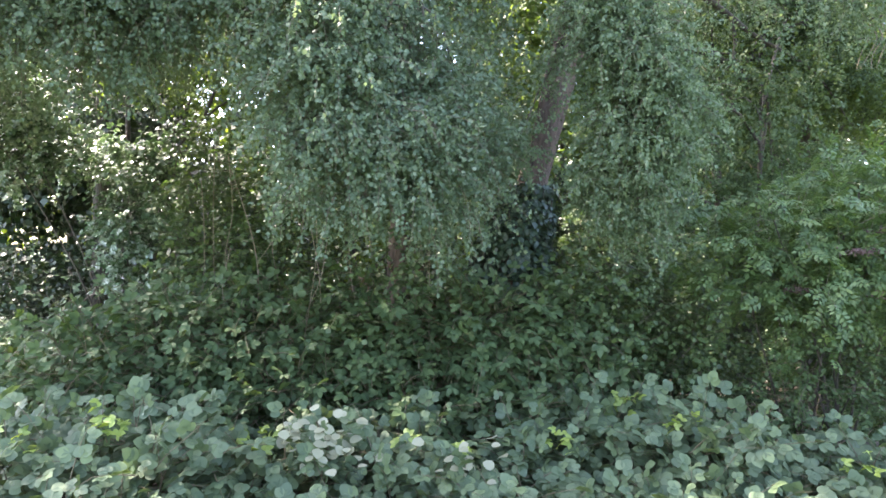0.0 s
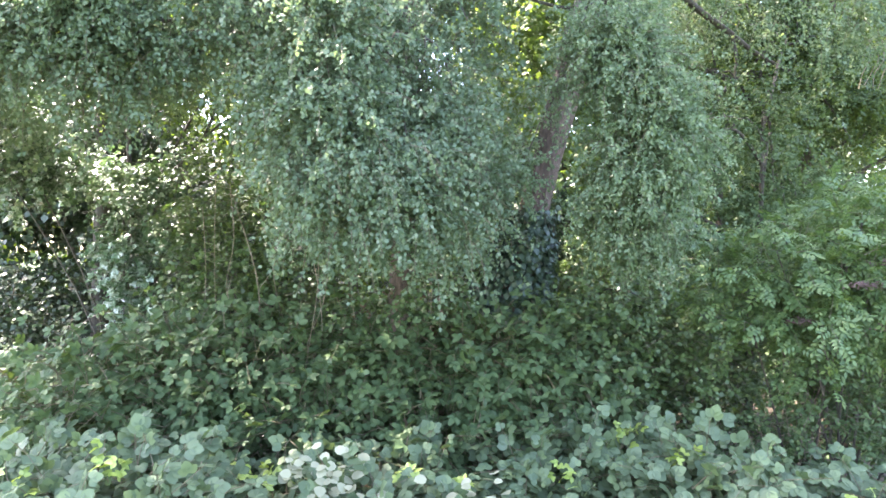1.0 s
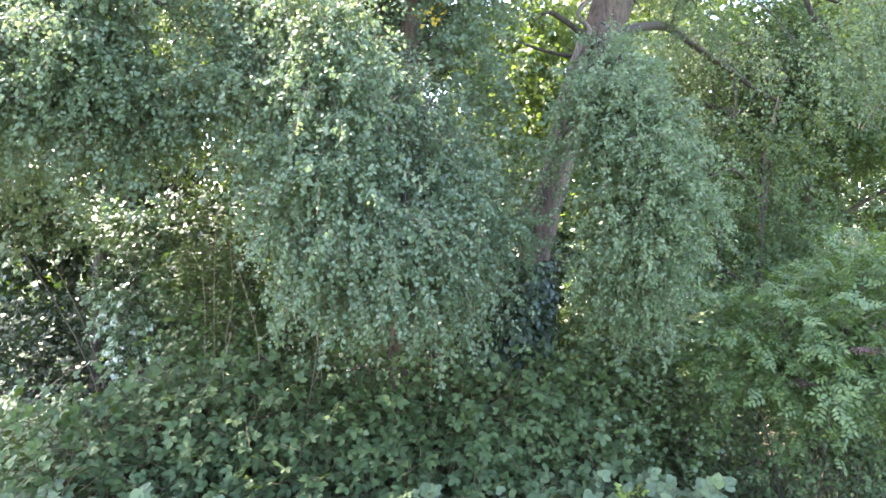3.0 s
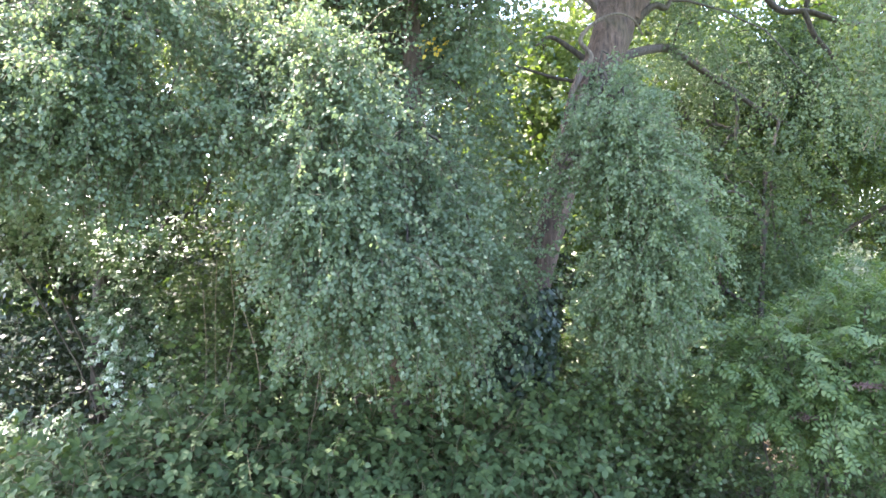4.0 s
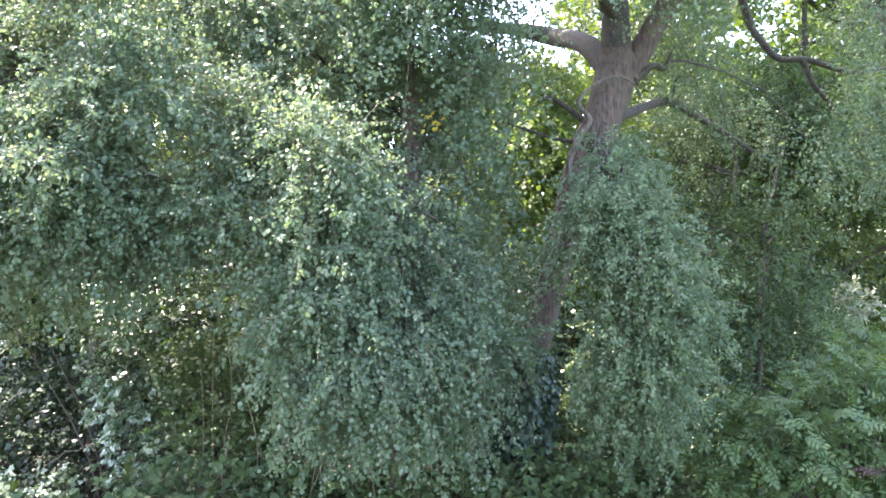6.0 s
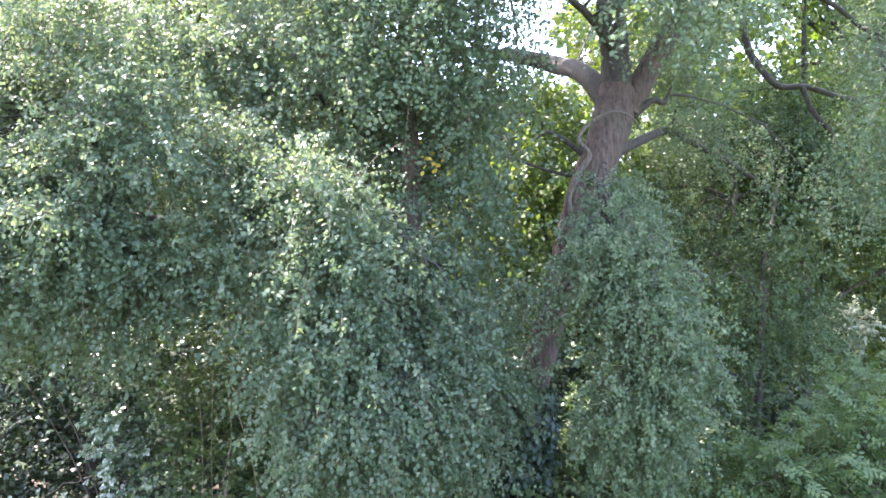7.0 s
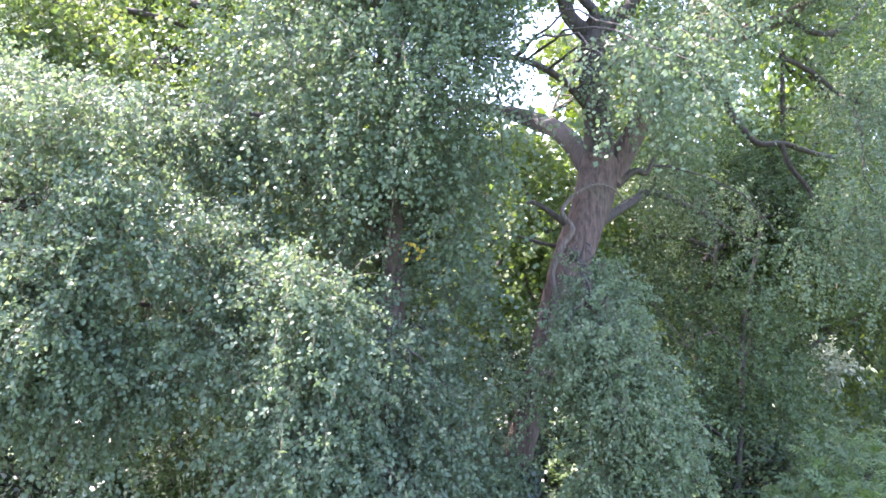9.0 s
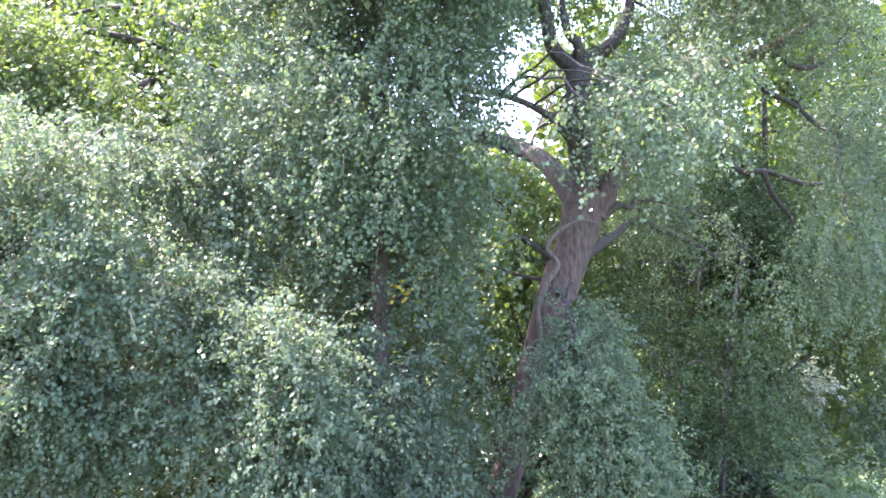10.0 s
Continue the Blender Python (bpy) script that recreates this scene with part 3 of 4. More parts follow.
    shade_roof = [  # unseen top of the crown, added to shade the fork and limbs
        (0.8, 8.9, 10.5, 0.6, 0.6, 0.4), (0.15, 9.35, 10.4, 0.5, 0.4, 0.3), (-0.25, 9.7, 10.7, 0.5, 0.4, 0.3), (0.4, 9.1, 10.1, 0.4, 0.35, 0.2), (1.3, 9.5, 10.9, 0.7, 0.6, 0.4), (2.4, 9.6, 11.1, 0.7, 0.6, 0.4), (3.4, 9.8, 11.0, 0.7, 0.6, 0.4), (1.5, 10.8, 11.3, 0.7, 0.6, 0.4), (2.6, 11.0, 11.5, 0.7, 0.6, 0.4),
        (3.6, 11.2, 11.4, 0.7, 0.6, 0.4), (2.0, 12.2, 11.8, 0.7, 0.6, 0.4), (3.2, 12.4, 11.7, 0.7, 0.6, 0.4), (0.6, 10.0, 11.0, 0.5, 0.5, 0.4), (0.5, 10.5, 9.7, 0.5, 0.4, 0.3), (-0.1, 10.7, 10.0, 0.5, 0.4, 0.3), (0.9, 10.6, 10.2, 0.5, 0.4, 0.3), (0.1, 10.6, 9.3, 0.4, 0.4, 0.3), (0.7, 10.3, 9.2, 0.4, 0.35, 0.25), (-0.5, 11.0, 9.8, 0.5, 0.4, 0.3),
    ]
    lines_a = strands(rng, hang, 1750, 0.38, droop=0.20, wild=0.9, gaps=0.0, gap_scale=2.2)
    lines_b = strands(rng, upper, 4300, 0.72, droop=0.34, wild=0.8, gaps=0.12)
    lines_b = np.concatenate([lines_b, strands(rng, veil, 160, 0.60, droop=0.36, wild=0.7, gaps=0.10)])
    a = hanging_leaves(rng, lines_a, 34, 0.033, 0.028)
    b_ = hanging_leaves(rng, lines_b, 24, 0.042, 0.045)
    r_ = leaves_on(rng, strands(rng, shade_roof, 1800, 0.6, droop=0.25, wild=0.8), 16, 0.075)
    a = single_leaves(tree, a, OVATE, leaf_leaning_one, 150, (0.8, 2.3, 5.3, 5.75, 2.6, 5.0))
    part("crown", leaf_mesh("crown", [(*a, OVATE)], leaf_leaning), tree, "", "stuff")
    part("crown", leaf_mesh("crown", [(*b_, SIMPLE), (*r_, SIMPLE)], leaf_leaning), tree, "drooping grey-green leaves", "stuff")
    part("twig_mass", twig_mesh("twig_mass", np.concatenate([lines_a[::2], lines_b[::3]]), 0.004, 0.0015, twig_mat), tree, "thin brown twigs", "stuff")
    bl = boughs(rng, src, hang + upper + veil + shade_roof)
    part("branch_work", twig_mesh("branch_work", bl, 0.017, 0.006, bark_dark, 5), tree, "thin dark branches", "stuff")


leaning_tree()


# ---- tree whose crown hangs in front ----
def curtain_tree():
    rng = np.random.default_rng(12)
    tree = thing("weeping_tree", (-0.55, 7.3, 0.0), "slender brown-stemmed tree with a broad curtain of hanging grey-green leaves", "tree")
    line = [(-0.55, 7.2, -0.1), (-0.5, 7.1, 1.5), (-0.42, 6.95, 3.0), (-0.36, 6.85, 4.5), (-0.33, 6.82, 5.5), (-0.40, 6.85, 6.6), (-0.3, 7.0, 8.0), (-0.5, 7.0, 9.0)]
    limb(tree, line, [0.14, 0.12, 0.11, 0.105, 0.10, 0.08, 0.06, 0.03], bark, "trunk", 14, 3, 6)
    limbs = [
        ([(-0.42, 7.1, 3.6), (-0.75, 6.6, 4.5), (-1.0, 6.1, 4.9), (-1.1, 5.7, 5.0)], [0.07, 0.055, 0.04, 0.02]),
        ([(-0.38, 7.05, 4.4), (-0.62, 6.6, 4.75), (-0.5, 6.2, 5.0), (-0.3, 5.9, 4.8)], [0.055, 0.05, 0.035, 0.015]),
        ([(-0.40, 7.05, 4.2), (-1.4, 6.8, 5.0), (-2.3, 6.4, 5.5), (-3.2, 6.1, 5.9)], [0.055, 0.042, 0.032, 0.014]),
        ([(-0.33, 7.0, 5.6), (-1.3, 7.0, 6.3), (-2.4, 6.8, 6.65), (-3.6, 6.6, 6.8)], [0.055, 0.045, 0.032, 0.012]),
        ([(-0.42, 7.1, 3.2), (-1.2, 7.0, 4.3), (-2.2, 6.8, 4.9), (-3.0, 6.3, 5.1)], [0.06, 0.055, 0.045, 0.02]),
    ]
    src = list(spline(line))[12:]
    for i, (ln, radii) in enumerate(limbs):
        limb(tree, ln, radii, bark_dark, seed=40 + i, sides=8)
        src += list(spline(ln))
    limb(tree, [(-0.35, 7.0, 6.6), (-1.8, 7.5, 7.0), (-3.4, 7.8, 7.2), (-4.8, 8.0, 7.3), (-6.2, 8.1, 7.3)], [0.04, 0.034, 0.026, 0.018, 0.008], bark_dark, seed=49, sides=8)
    front = [
        # lower middle, down to the tips
        (-0.80, 5.30, 3.30, 0.42, 0.28, 0.40), (-0.35, 5.45, 3.25, 0.40, 0.25, 0.40), (0.10, 5.75, 3.20, 0.32, 0.25, 0.38), (-0.60, 5.30, 3.75, 0.55, 0.30, 0.40),
        (-0.05, 5.75, 3.75, 0.45, 0.28, 0.40), (-1.10, 5.25, 3.85, 0.38, 0.28, 0.42), (-0.95, 5.25, 4.40, 0.45, 0.30, 0.45), (-0.40, 5.75, 4.30, 0.45, 0.28, 0.38),
        (-1.0, 5.35, 4.95, 0.38, 0.28, 0.35), (0.30, 6.0, 3.6, 0.30, 0.25, 0.35), (-0.55, 5.9, 4.75, 0.35, 0.25, 0.35),
        # left, shorter
        (-1.75, 5.5, 4.75, 0.45, 0.30, 0.30), (-2.25, 5.5, 4.60, 0.45, 0.30, 0.32), (-2.8, 5.5, 4.40, 0.50, 0.30, 0.45), (-3.3, 5.5, 4.45, 0.45, 0.30, 0.45),
        (-1.5, 5.75, 5.2, 0.30, 0.25, 0.25), (-1.05, 5.22, 5.28, 0.28, 0.24, 0.20), (-0.85, 5.25, 5.05, 0.25, 0.22, 0.2),
        (-2.75, 5.3, 4.85, 0.30, 0.30, 0.36), (-2.9, 5.2, 5.10, 0.50, 0.32, 0.45), (-3.5, 5.5, 5.2, 0.5, 0.3, 0.5),
        
        (-1.7, 5.8, 5.45, 0.40, 0.30, 0.40), (-2.7, 6.35, 6.75, 0.45, 0.25, 0.28), (-2.0, 6.4, 6.6, 0.35, 0.25, 0.28), (-3.5, 6.2, 6.75, 0.5, 0.3, 0.30), (-3.9, 6.0, 6.4, 0.45, 0.4, 0.5),
    ]
    sunlit = [  # thin top of the curtain
        (-2.9, 5.3, 6.30, 0.42, 0.28, 0.30), (-2.3, 5.3, 6.10, 0.40, 0.28, 0.30), (-3.2, 5.4, 6.70, 0.40, 0.28, 0.26), (-2.6, 5.5, 6.60, 0.33, 0.28, 0.20), (-2.3, 5.3, 5.55, 0.50, 0.28, 0.36), (-2.9, 5.3, 5.75, 0.50, 0.30, 0.40),
        (-3.4, 5.6, 6.0, 0.45, 0.30, 0.45), (-3.3, 5.4, 5.6, 0.40, 0.28, 0.35),
    ]
    # mostly unseen boughs on the left, added to shade the brambles
    side = [
        (-4.4, 6.2, 5.2, 0.6, 0.5, 0.6), (-5.0, 6.6, 4.6, 0.6, 0.5, 0.6), (-5.2, 7.0, 5.6, 0.7, 0.6, 0.6), (-4.6, 6.4, 6.2, 0.6, 0.5, 0.5), (-5.9, 7.3, 5.2, 0.7, 0.6, 0.7),
        (-6.0, 7.4, 6.3, 0.7, 0.6, 0.6), (-4.9, 5.8, 4.4, 0.5, 0.5, 0.5), (-6.6, 7.6, 4.6, 0.7, 0.6, 0.7), (-5.6, 6.2, 5.0, 0.6, 0.5, 0.6), (-4.3, 5.6, 4.6, 0.4, 0.4, 0.5), (-4.6, 5.2, 5.2, 0.5, 0.5, 0.5), (-5.3, 5.6, 5.8, 0.6, 0.5, 0.5), (-4.9, 5.0, 4.4, 0.5, 0.5, 0.5), (-5.8, 6.6, 6.4, 0.6, 0.6, 0.5), (-5.4, 7.2, 4.4, 0.6, 0.5, 0.6), (-3.95, 5.6, 4.9, 0.35, 0.35, 0.5), (-4.2, 5.9, 5.4, 0.45, 0.4, 0.5), (-4.6, 5.5, 4.9, 0.5, 0.45, 0.5), (-4.4, 5.0, 4.8, 0.45, 0.4, 0.5), (-3.95, 4.8, 4.5, 0.40, 0.40, 0.40), (-4.3, 4.5, 5.0, 0.50, 0.45, 0.50), (-4.9, 4.6, 5.3, 0.50, 0.45, 0.50), (-3.9, 4.4, 4.2, 0.35, 0.35, 0.35), (-4.7, 7.2, 4.5, 0.45, 0.40, 0.45), (-4.3, 7.0, 4.15, 0.32, 0.30, 0.28),
        (-4.9, 6.0, 6.7, 0.5, 0.5, 0.4), (-5.3, 6.2, 7.2, 0.6, 0.5, 0.4), (-4.7, 5.7, 6.3, 0.45, 0.4, 0.4), (-5.7, 6.0, 6.8, 0.6, 0.5, 0.4), (-5.5, 6.9, 7.4, 0.6, 0.5, 0.4),
    ]
    # unseen crown masses overhead, added to keep sun off the curtain
    top = [
        (-2.8, 7.2, 9.4, 0.5, 0.5, 0.3), (-3.3, 7.4, 9.3, 0.4, 0.5, 0.3), (-2.5, 7.9, 9.8, 0.5, 0.5, 0.3), (-2.1, 6.8, 9.5, 0.5, 0.5, 0.3), (-1.5, 6.9, 9.6, 0.5, 0.5, 0.3), (-0.9, 6.7, 9.7, 0.5, 0.5, 0.3), (-0.3, 6.8, 9.8, 0.5, 0.5, 0.3), (-1.2, 7.5, 9.9, 0.5, 0.5, 0.3), (-0.9, 7.7, 10.4, 0.6, 0.5, 0.3), (0.0, 7.7, 10.5, 0.6, 0.5, 0.3), (0.8, 7.9, 10.4, 0.6, 0.5, 0.3), (-0.4, 8.6, 10.7, 0.7, 0.5, 0.3), (0.6, 8.7, 10.7, 0.6, 0.5, 0.3), (-0.9, 6.9, 9.6, 0.8, 0.7, 0.5), (0.1, 7.0, 9.5, 0.8, 0.7, 0.5), (-1.4, 8.0, 9.4, 0.8, 0.7, 0.5), (-0.3, 8.1, 9.5, 0.8, 0.7, 0.5), (0.7, 8.3, 9.3, 0.7, 0.7, 0.5), (-0.6, 6.2, 9.0, 0.7, 0.5, 0.4), (0.5, 6.3, 9.1, 0.6, 0.5, 0.4), (0.9, 7.4, 9.8, 0.6, 0.6, 0.4),
    ]
    behind = [
        (-1.0, 6.3, 6.0, 0.55, 0.35, 0.50), (-1.6, 6.5, 6.4, 0.45, 0.35, 0.50), (-1.4, 6.5, 7.2, 0.60, 0.40, 0.55), (-0.9, 6.3, 6.8, 0.45, 0.35, 0.50),
        (-1.6, 7.0, 4.6, 0.50, 0.40, 0.50), (-3.3, 7.4, 5.0, 0.60, 0.45, 0.55), (-2.6, 7.2, 4.85, 0.45, 0.35, 0.28), 
        (-3.6, 6.9, 6.8, 0.50, 0.35, 0.28), (-2.7, 6.9, 6.6, 0.40, 0.30, 0.28), (-1.2, 7.3, 8.4, 0.9, 0.7, 0.6), (-1.9, 7.2, 7.5, 0.4, 0.4, 0.4),
        (-0.6, 8.2, 8.6, 0.6, 0.4, 0.6), (0.15, 8.2, 8.8, 0.5, 0.4, 0.6), (0.15, 8.2, 8.0, 0.5, 0.4, 0.5), (0.65, 8.3, 9.0, 0.3, 0.3, 0.5), (-1.3, 8.2, 8.0, 0.5, 0.4, 0.5),
        (-3.2, 8.2, 6.5, 0.5, 0.5, 0.3), (-4.0, 8.2, 6.6, 0.5, 0.5, 0.3), (-4.7, 8.2, 6.6, 0.45, 0.5, 0.3), (-2.6, 8.3, 6.6, 0.5, 0.5, 0.3),
        # mass beside and behind the slender stem
        (-0.88, 6.45, 5.3, 0.30, 0.28, 0.45), (-1.25, 6.35, 5.2, 0.40, 0.30, 0.45), (0.22, 6.5, 5.0, 0.26, 0.25, 0.45), (0.18, 6.6, 4.4, 0.24, 0.28, 0.45), (0.12, 6.55, 5.9, 0.35, 0.28, 0.40), (-0.45, 6.4, 6.35, 0.40, 0.28, 0.30),
        (-1.7, 6.4, 5.7, 0.40, 0.30, 0.40), (-0.2, 6.35, 4.35, 0.35, 0.25, 0.35), (-0.9, 6.4, 4.5, 0.40, 0.30, 0.40), (0.45, 6.8, 3.7, 0.30, 0.28, 0.40),
        (-2.1, 6.7, 6.4, 0.40, 0.35, 0.40), (-1.0, 7.2, 6.4, 0.50, 0.40, 0.50), (0.2, 7.3, 6.5, 0.45, 0.35, 0.45), (-0.35, 7.4, 5.0, 0.45, 0.30, 0.60), (-0.35, 7.4, 5.9, 0.45, 0.30, 0.50),
        (0.15, 7.3, 5.3, 0.45, 0.35, 0.60), (-0.1, 7.5, 6.1, 0.50, 0.40, 0.55), (0.35, 7.6, 4.3, 0.45, 0.40, 0.60), (-0.8, 7.5, 5.5, 0.50, 0.40, 0.60), (0.35, 7.8, 3.4, 0.50, 0.40, 0.50),
        (-0.6, 7.6, 4.4, 0.50, 0.40, 0.60), (-0.3, 7.7, 3.4, 0.50, 0.40, 0.50), (-1.5, 7.5, 6.0, 0.55, 0.40, 0.60), (0.2, 7.5, 7.0, 0.50, 0.40, 0.50),
        (-0.5, 7.4, 7.8, 0.60, 0.40, 0.50),
    ]
    far_left = [
        (-4.2, 7.7, 7.3, 0.5, 0.35, 0.5), (-4.9, 7.8, 7.5, 0.55, 0.35, 0.55), (-5.6, 7.8, 7.2, 0.55, 0.35, 0.5), (-4.0, 7.8, 8.1, 0.5, 0.35, 0.4), (-4.8, 7.9, 8.4, 0.6, 0.35, 0.5), (-5.7, 7.9, 8.3, 0.6, 0.35, 0.5),
        (-6.4, 7.9, 7.5, 0.6, 0.35, 0.6), (-3.4, 7.7, 7.5, 0.4, 0.35, 0.4), (-6.6, 7.9, 8.6, 0.6, 0.35, 0.5), (-5.3, 8.0, 9.3, 0.6, 0.35, 0.4),
    ]
    lines_e = strands(rng, far_left, 2100, 0.55, droop=0.36, wild=0.7, gaps=0.08)
    e_ = hanging_leaves(rng, lines_e, 16, 0.056, 0.05)
    lines_a = strands(rng, front, 4500, 0.46, droop=0.24, wild=0.9, gaps=0.03, gap_scale=2.0)
    lines_a = np.concatenate([lines_a, strands(rng, sunlit, 720, 0.44, droop=0.22, wild=0.9, gaps=0.1, gap_scale=1.8)])
    lines_b = strands(rng, behind, 4500, 0.60, droop=0.22, wild=0.8, gaps=0.06)
    lines_d = np.concatenate([strands(rng, top, 2500, 0.6, droop=0.22, wild=0.8, gaps=0.0)])
    lines_c = strands(rng, side, 2900, 0.6, droop=0.22, wild=0.8, gaps=-0.3)
    a = hanging_leaves(rng, lines_a, 29, 0.037, 0.032)
    b_ = hanging_leaves(rng, lines_b, 23, 0.044, 0.045)
    c_ = hanging_leaves(rng, lines_c, 14, 0.055, 0.05)
    d_ = hanging_leaves(rng, lines_d, 17, 0.074, 0.06)
    a = single_leaves(tree, a, OVATE, leaf_willow_one, 300, (-1.6, 0.5, 4.8, 5.35, 2.7, 5.2))
    fold = rng.uniform(0, 1, len(a[0])) < 0.45
    part("crown", leaf_mesh("crown", [(*(q[fold] for q in a), OVATE), (*(q[~fold] for q in a), SIMPLE)], leaf_willow), tree, "", "stuff")
    part("crown", leaf_mesh("crown", [(*b_, SIMPLE), (*c_, SIMPLE), (*d_, SIMPLE)], leaf_willow), tree, "curtain of hanging leaves", "stuff")
    part("crown", leaf_mesh("crown", [(*e_, SIMPLE)], leaf_backlit), tree, "yellow-green leaves coloured as if lit from behind", "stuff")
    part("twig_mass", twig_mesh("twig_mass", np.concatenate([lines_a[::2], lines_b[::3], lines_e[::3]]), 0.004, 0.0015, twig_mat), tree, "thin brown twigs", "stuff")
    c = np.array((-0.10, 6.35, 5.55)) + rng.normal(size=(26, 3)) * np.array([0.07, 0.05, 0.07])
    d = unit(rng.normal(size=(26, 3)) + np.array([0, -0.3, -0.4]))
    nr = np.array([0, -0.8, 0.6]) + 0.4 * rng.normal(size=(26, 3))
    nr = unit(nr - d * np.sum(nr * d, 1, keepdims=True))
    part("yellow_spray", leaf_mesh("yellow_spray", [(c, d, nr, rng.uniform(0.04, 0.06, 26), OVATE)], leaf_yellow), tree, "spray of yellowed leaves", "stuff")
    bl = boughs(rng, src, front + behind + side + top + sunlit)
    part("branch_work", twig_mesh("branch_work", bl, 0.017, 0.006, bark_dark, 5), tree, "thin dark branches", "stuff")


curtain_tree()


# ---- brambles ----
def bramble(seed, place, blobs, canes, leaf=0.088, per=6, singles=0, stretch=None, label="", extras=()):
    rng = np.random.default_rng(seed)
    bush = thing("bramble_bush", place, label or "dense bramble bush with broad grey-green leaves on arching canes", "bush", "bramble thicket")
    lines = strands(rng, blobs, canes, 0.42, droop=0.10, wild=0.5, shell=0.6, gaps=0.0, gap_scale=1.6)
    lines[:, :, 2] = np.maximum(lines[:, :, 2], 0.05)
    got = leaves_on(rng, lines, per, leaf, 0.7, 0.0, (0, -0.75, 1.0), flat=0.11, sway=0.15)
    got = trefoil(*got)
    if singles:
        got = single_leaves(bush, got, ROUND, leaf_bramble_one, singles, stretch)
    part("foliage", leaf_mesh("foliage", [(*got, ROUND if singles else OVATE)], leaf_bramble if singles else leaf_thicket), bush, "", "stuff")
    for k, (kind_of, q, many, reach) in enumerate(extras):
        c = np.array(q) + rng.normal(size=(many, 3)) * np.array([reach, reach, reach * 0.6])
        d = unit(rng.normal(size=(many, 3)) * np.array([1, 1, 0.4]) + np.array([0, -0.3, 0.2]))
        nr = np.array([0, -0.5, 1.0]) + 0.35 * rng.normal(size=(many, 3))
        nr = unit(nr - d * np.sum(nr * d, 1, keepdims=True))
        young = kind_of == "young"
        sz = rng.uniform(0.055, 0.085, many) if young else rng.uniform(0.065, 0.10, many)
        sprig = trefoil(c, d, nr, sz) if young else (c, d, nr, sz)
        single_leaves(bush, sprig, OVATE if young else ROUND, leaf_young if young else leaf_sunpatch, len(sprig[3]), (-99, 99, -99, 99, -99, 99))
    stems = []
    for i in range(70):
        bl = blobs[rng.integers(len(blobs))]
        foot = np.array([bl[0] + rng.normal() * 0.5, bl[1] + rng.normal() * 0.3, 0.0])
        tip = np.array(bl[:3]) + rng.normal(size=3) * np.array(bl[3:]) * 0.7
        tip[2] = max(tip[2], 0.1)
        z = np.linspace(0, 1, 7)[:, None]
        stems.append(foot + (tip - foot) * z + np.array([0, 0, 0.35]) * np.sin(z * math.pi))
    stems = np.concatenate([np.stack(stems), lines])
    part("cane_mass", twig_mesh("cane_mass", stems, 0.005, 0.002, cane_mat), bush, "thin arching canes", "stuff")


# front bank
front_bank = [
    (31, (-2.6, 4.6, 0), [(-2.2, 4.8, 0.95, 0.70, 0.5, 0.38), (-3.0, 4.6, 0.90, 0.7, 0.6, 0.40), (-2.2, 3.9, 0.75, 0.5, 0.4, 0.40), (-3.2, 5.4, 0.75, 0.6, 0.5, 0.40), (-2.4, 4.2, 0.4, 0.8, 0.6, 0.4)]),
    (32, (-0.9, 5.3, 0), [(-1.4, 5.4, 0.66, 0.65, 0.5, 0.34), (-0.6, 5.4, 0.66, 0.6, 0.5, 0.36), (-0.9, 4.6, 0.40, 0.8, 0.5, 0.36), (-0.4, 6.0, 0.66, 0.6, 0.4, 0.34), (-1.6, 6.2, 0.55, 0.5, 0.4, 0.30)]),
    (33, (0.6, 5.6, 0), [(0.3, 5.4, 0.55, 0.6, 0.5, 0.36), (0.9, 6.1, 0.72, 0.6, 0.45, 0.36), (0.6, 4.7, 0.35, 0.8, 0.5, 0.36), (1.2, 6.8, 0.75, 0.5, 0.35, 0.30)]),
    (34, (1.9, 5.9, 0), [(1.6, 6.1, 0.80, 0.55, 0.45, 0.36), (2.1, 5.6, 0.80, 0.5, 0.4, 0.38), (1.9, 5.0, 0.4, 0.8, 0.5, 0.4)]),
    (35, (3.2, 5.4, 0), [(2.9, 5.8, 0.50, 0.5, 0.5, 0.34), (3.4, 5.3, 0.56, 0.6, 0.5, 0.36), (3.2, 4.6, 0.30, 0.8, 0.5, 0.33), (4.2, 5.6, 0.36, 0.6, 0.5, 0.34)]),
]
# "pale" sprays: sun patches put into the leaf colour
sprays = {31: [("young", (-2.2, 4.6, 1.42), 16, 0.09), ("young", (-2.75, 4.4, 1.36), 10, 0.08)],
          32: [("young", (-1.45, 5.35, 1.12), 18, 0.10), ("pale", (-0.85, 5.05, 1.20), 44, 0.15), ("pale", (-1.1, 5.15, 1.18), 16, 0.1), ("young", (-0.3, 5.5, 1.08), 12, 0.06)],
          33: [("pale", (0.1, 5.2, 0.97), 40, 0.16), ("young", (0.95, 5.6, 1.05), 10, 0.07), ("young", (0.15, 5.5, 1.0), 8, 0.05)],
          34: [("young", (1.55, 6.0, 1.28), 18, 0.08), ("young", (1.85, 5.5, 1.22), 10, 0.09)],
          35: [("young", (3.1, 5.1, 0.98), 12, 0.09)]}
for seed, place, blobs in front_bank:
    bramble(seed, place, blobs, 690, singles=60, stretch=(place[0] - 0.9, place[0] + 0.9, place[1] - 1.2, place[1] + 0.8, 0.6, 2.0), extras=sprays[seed])
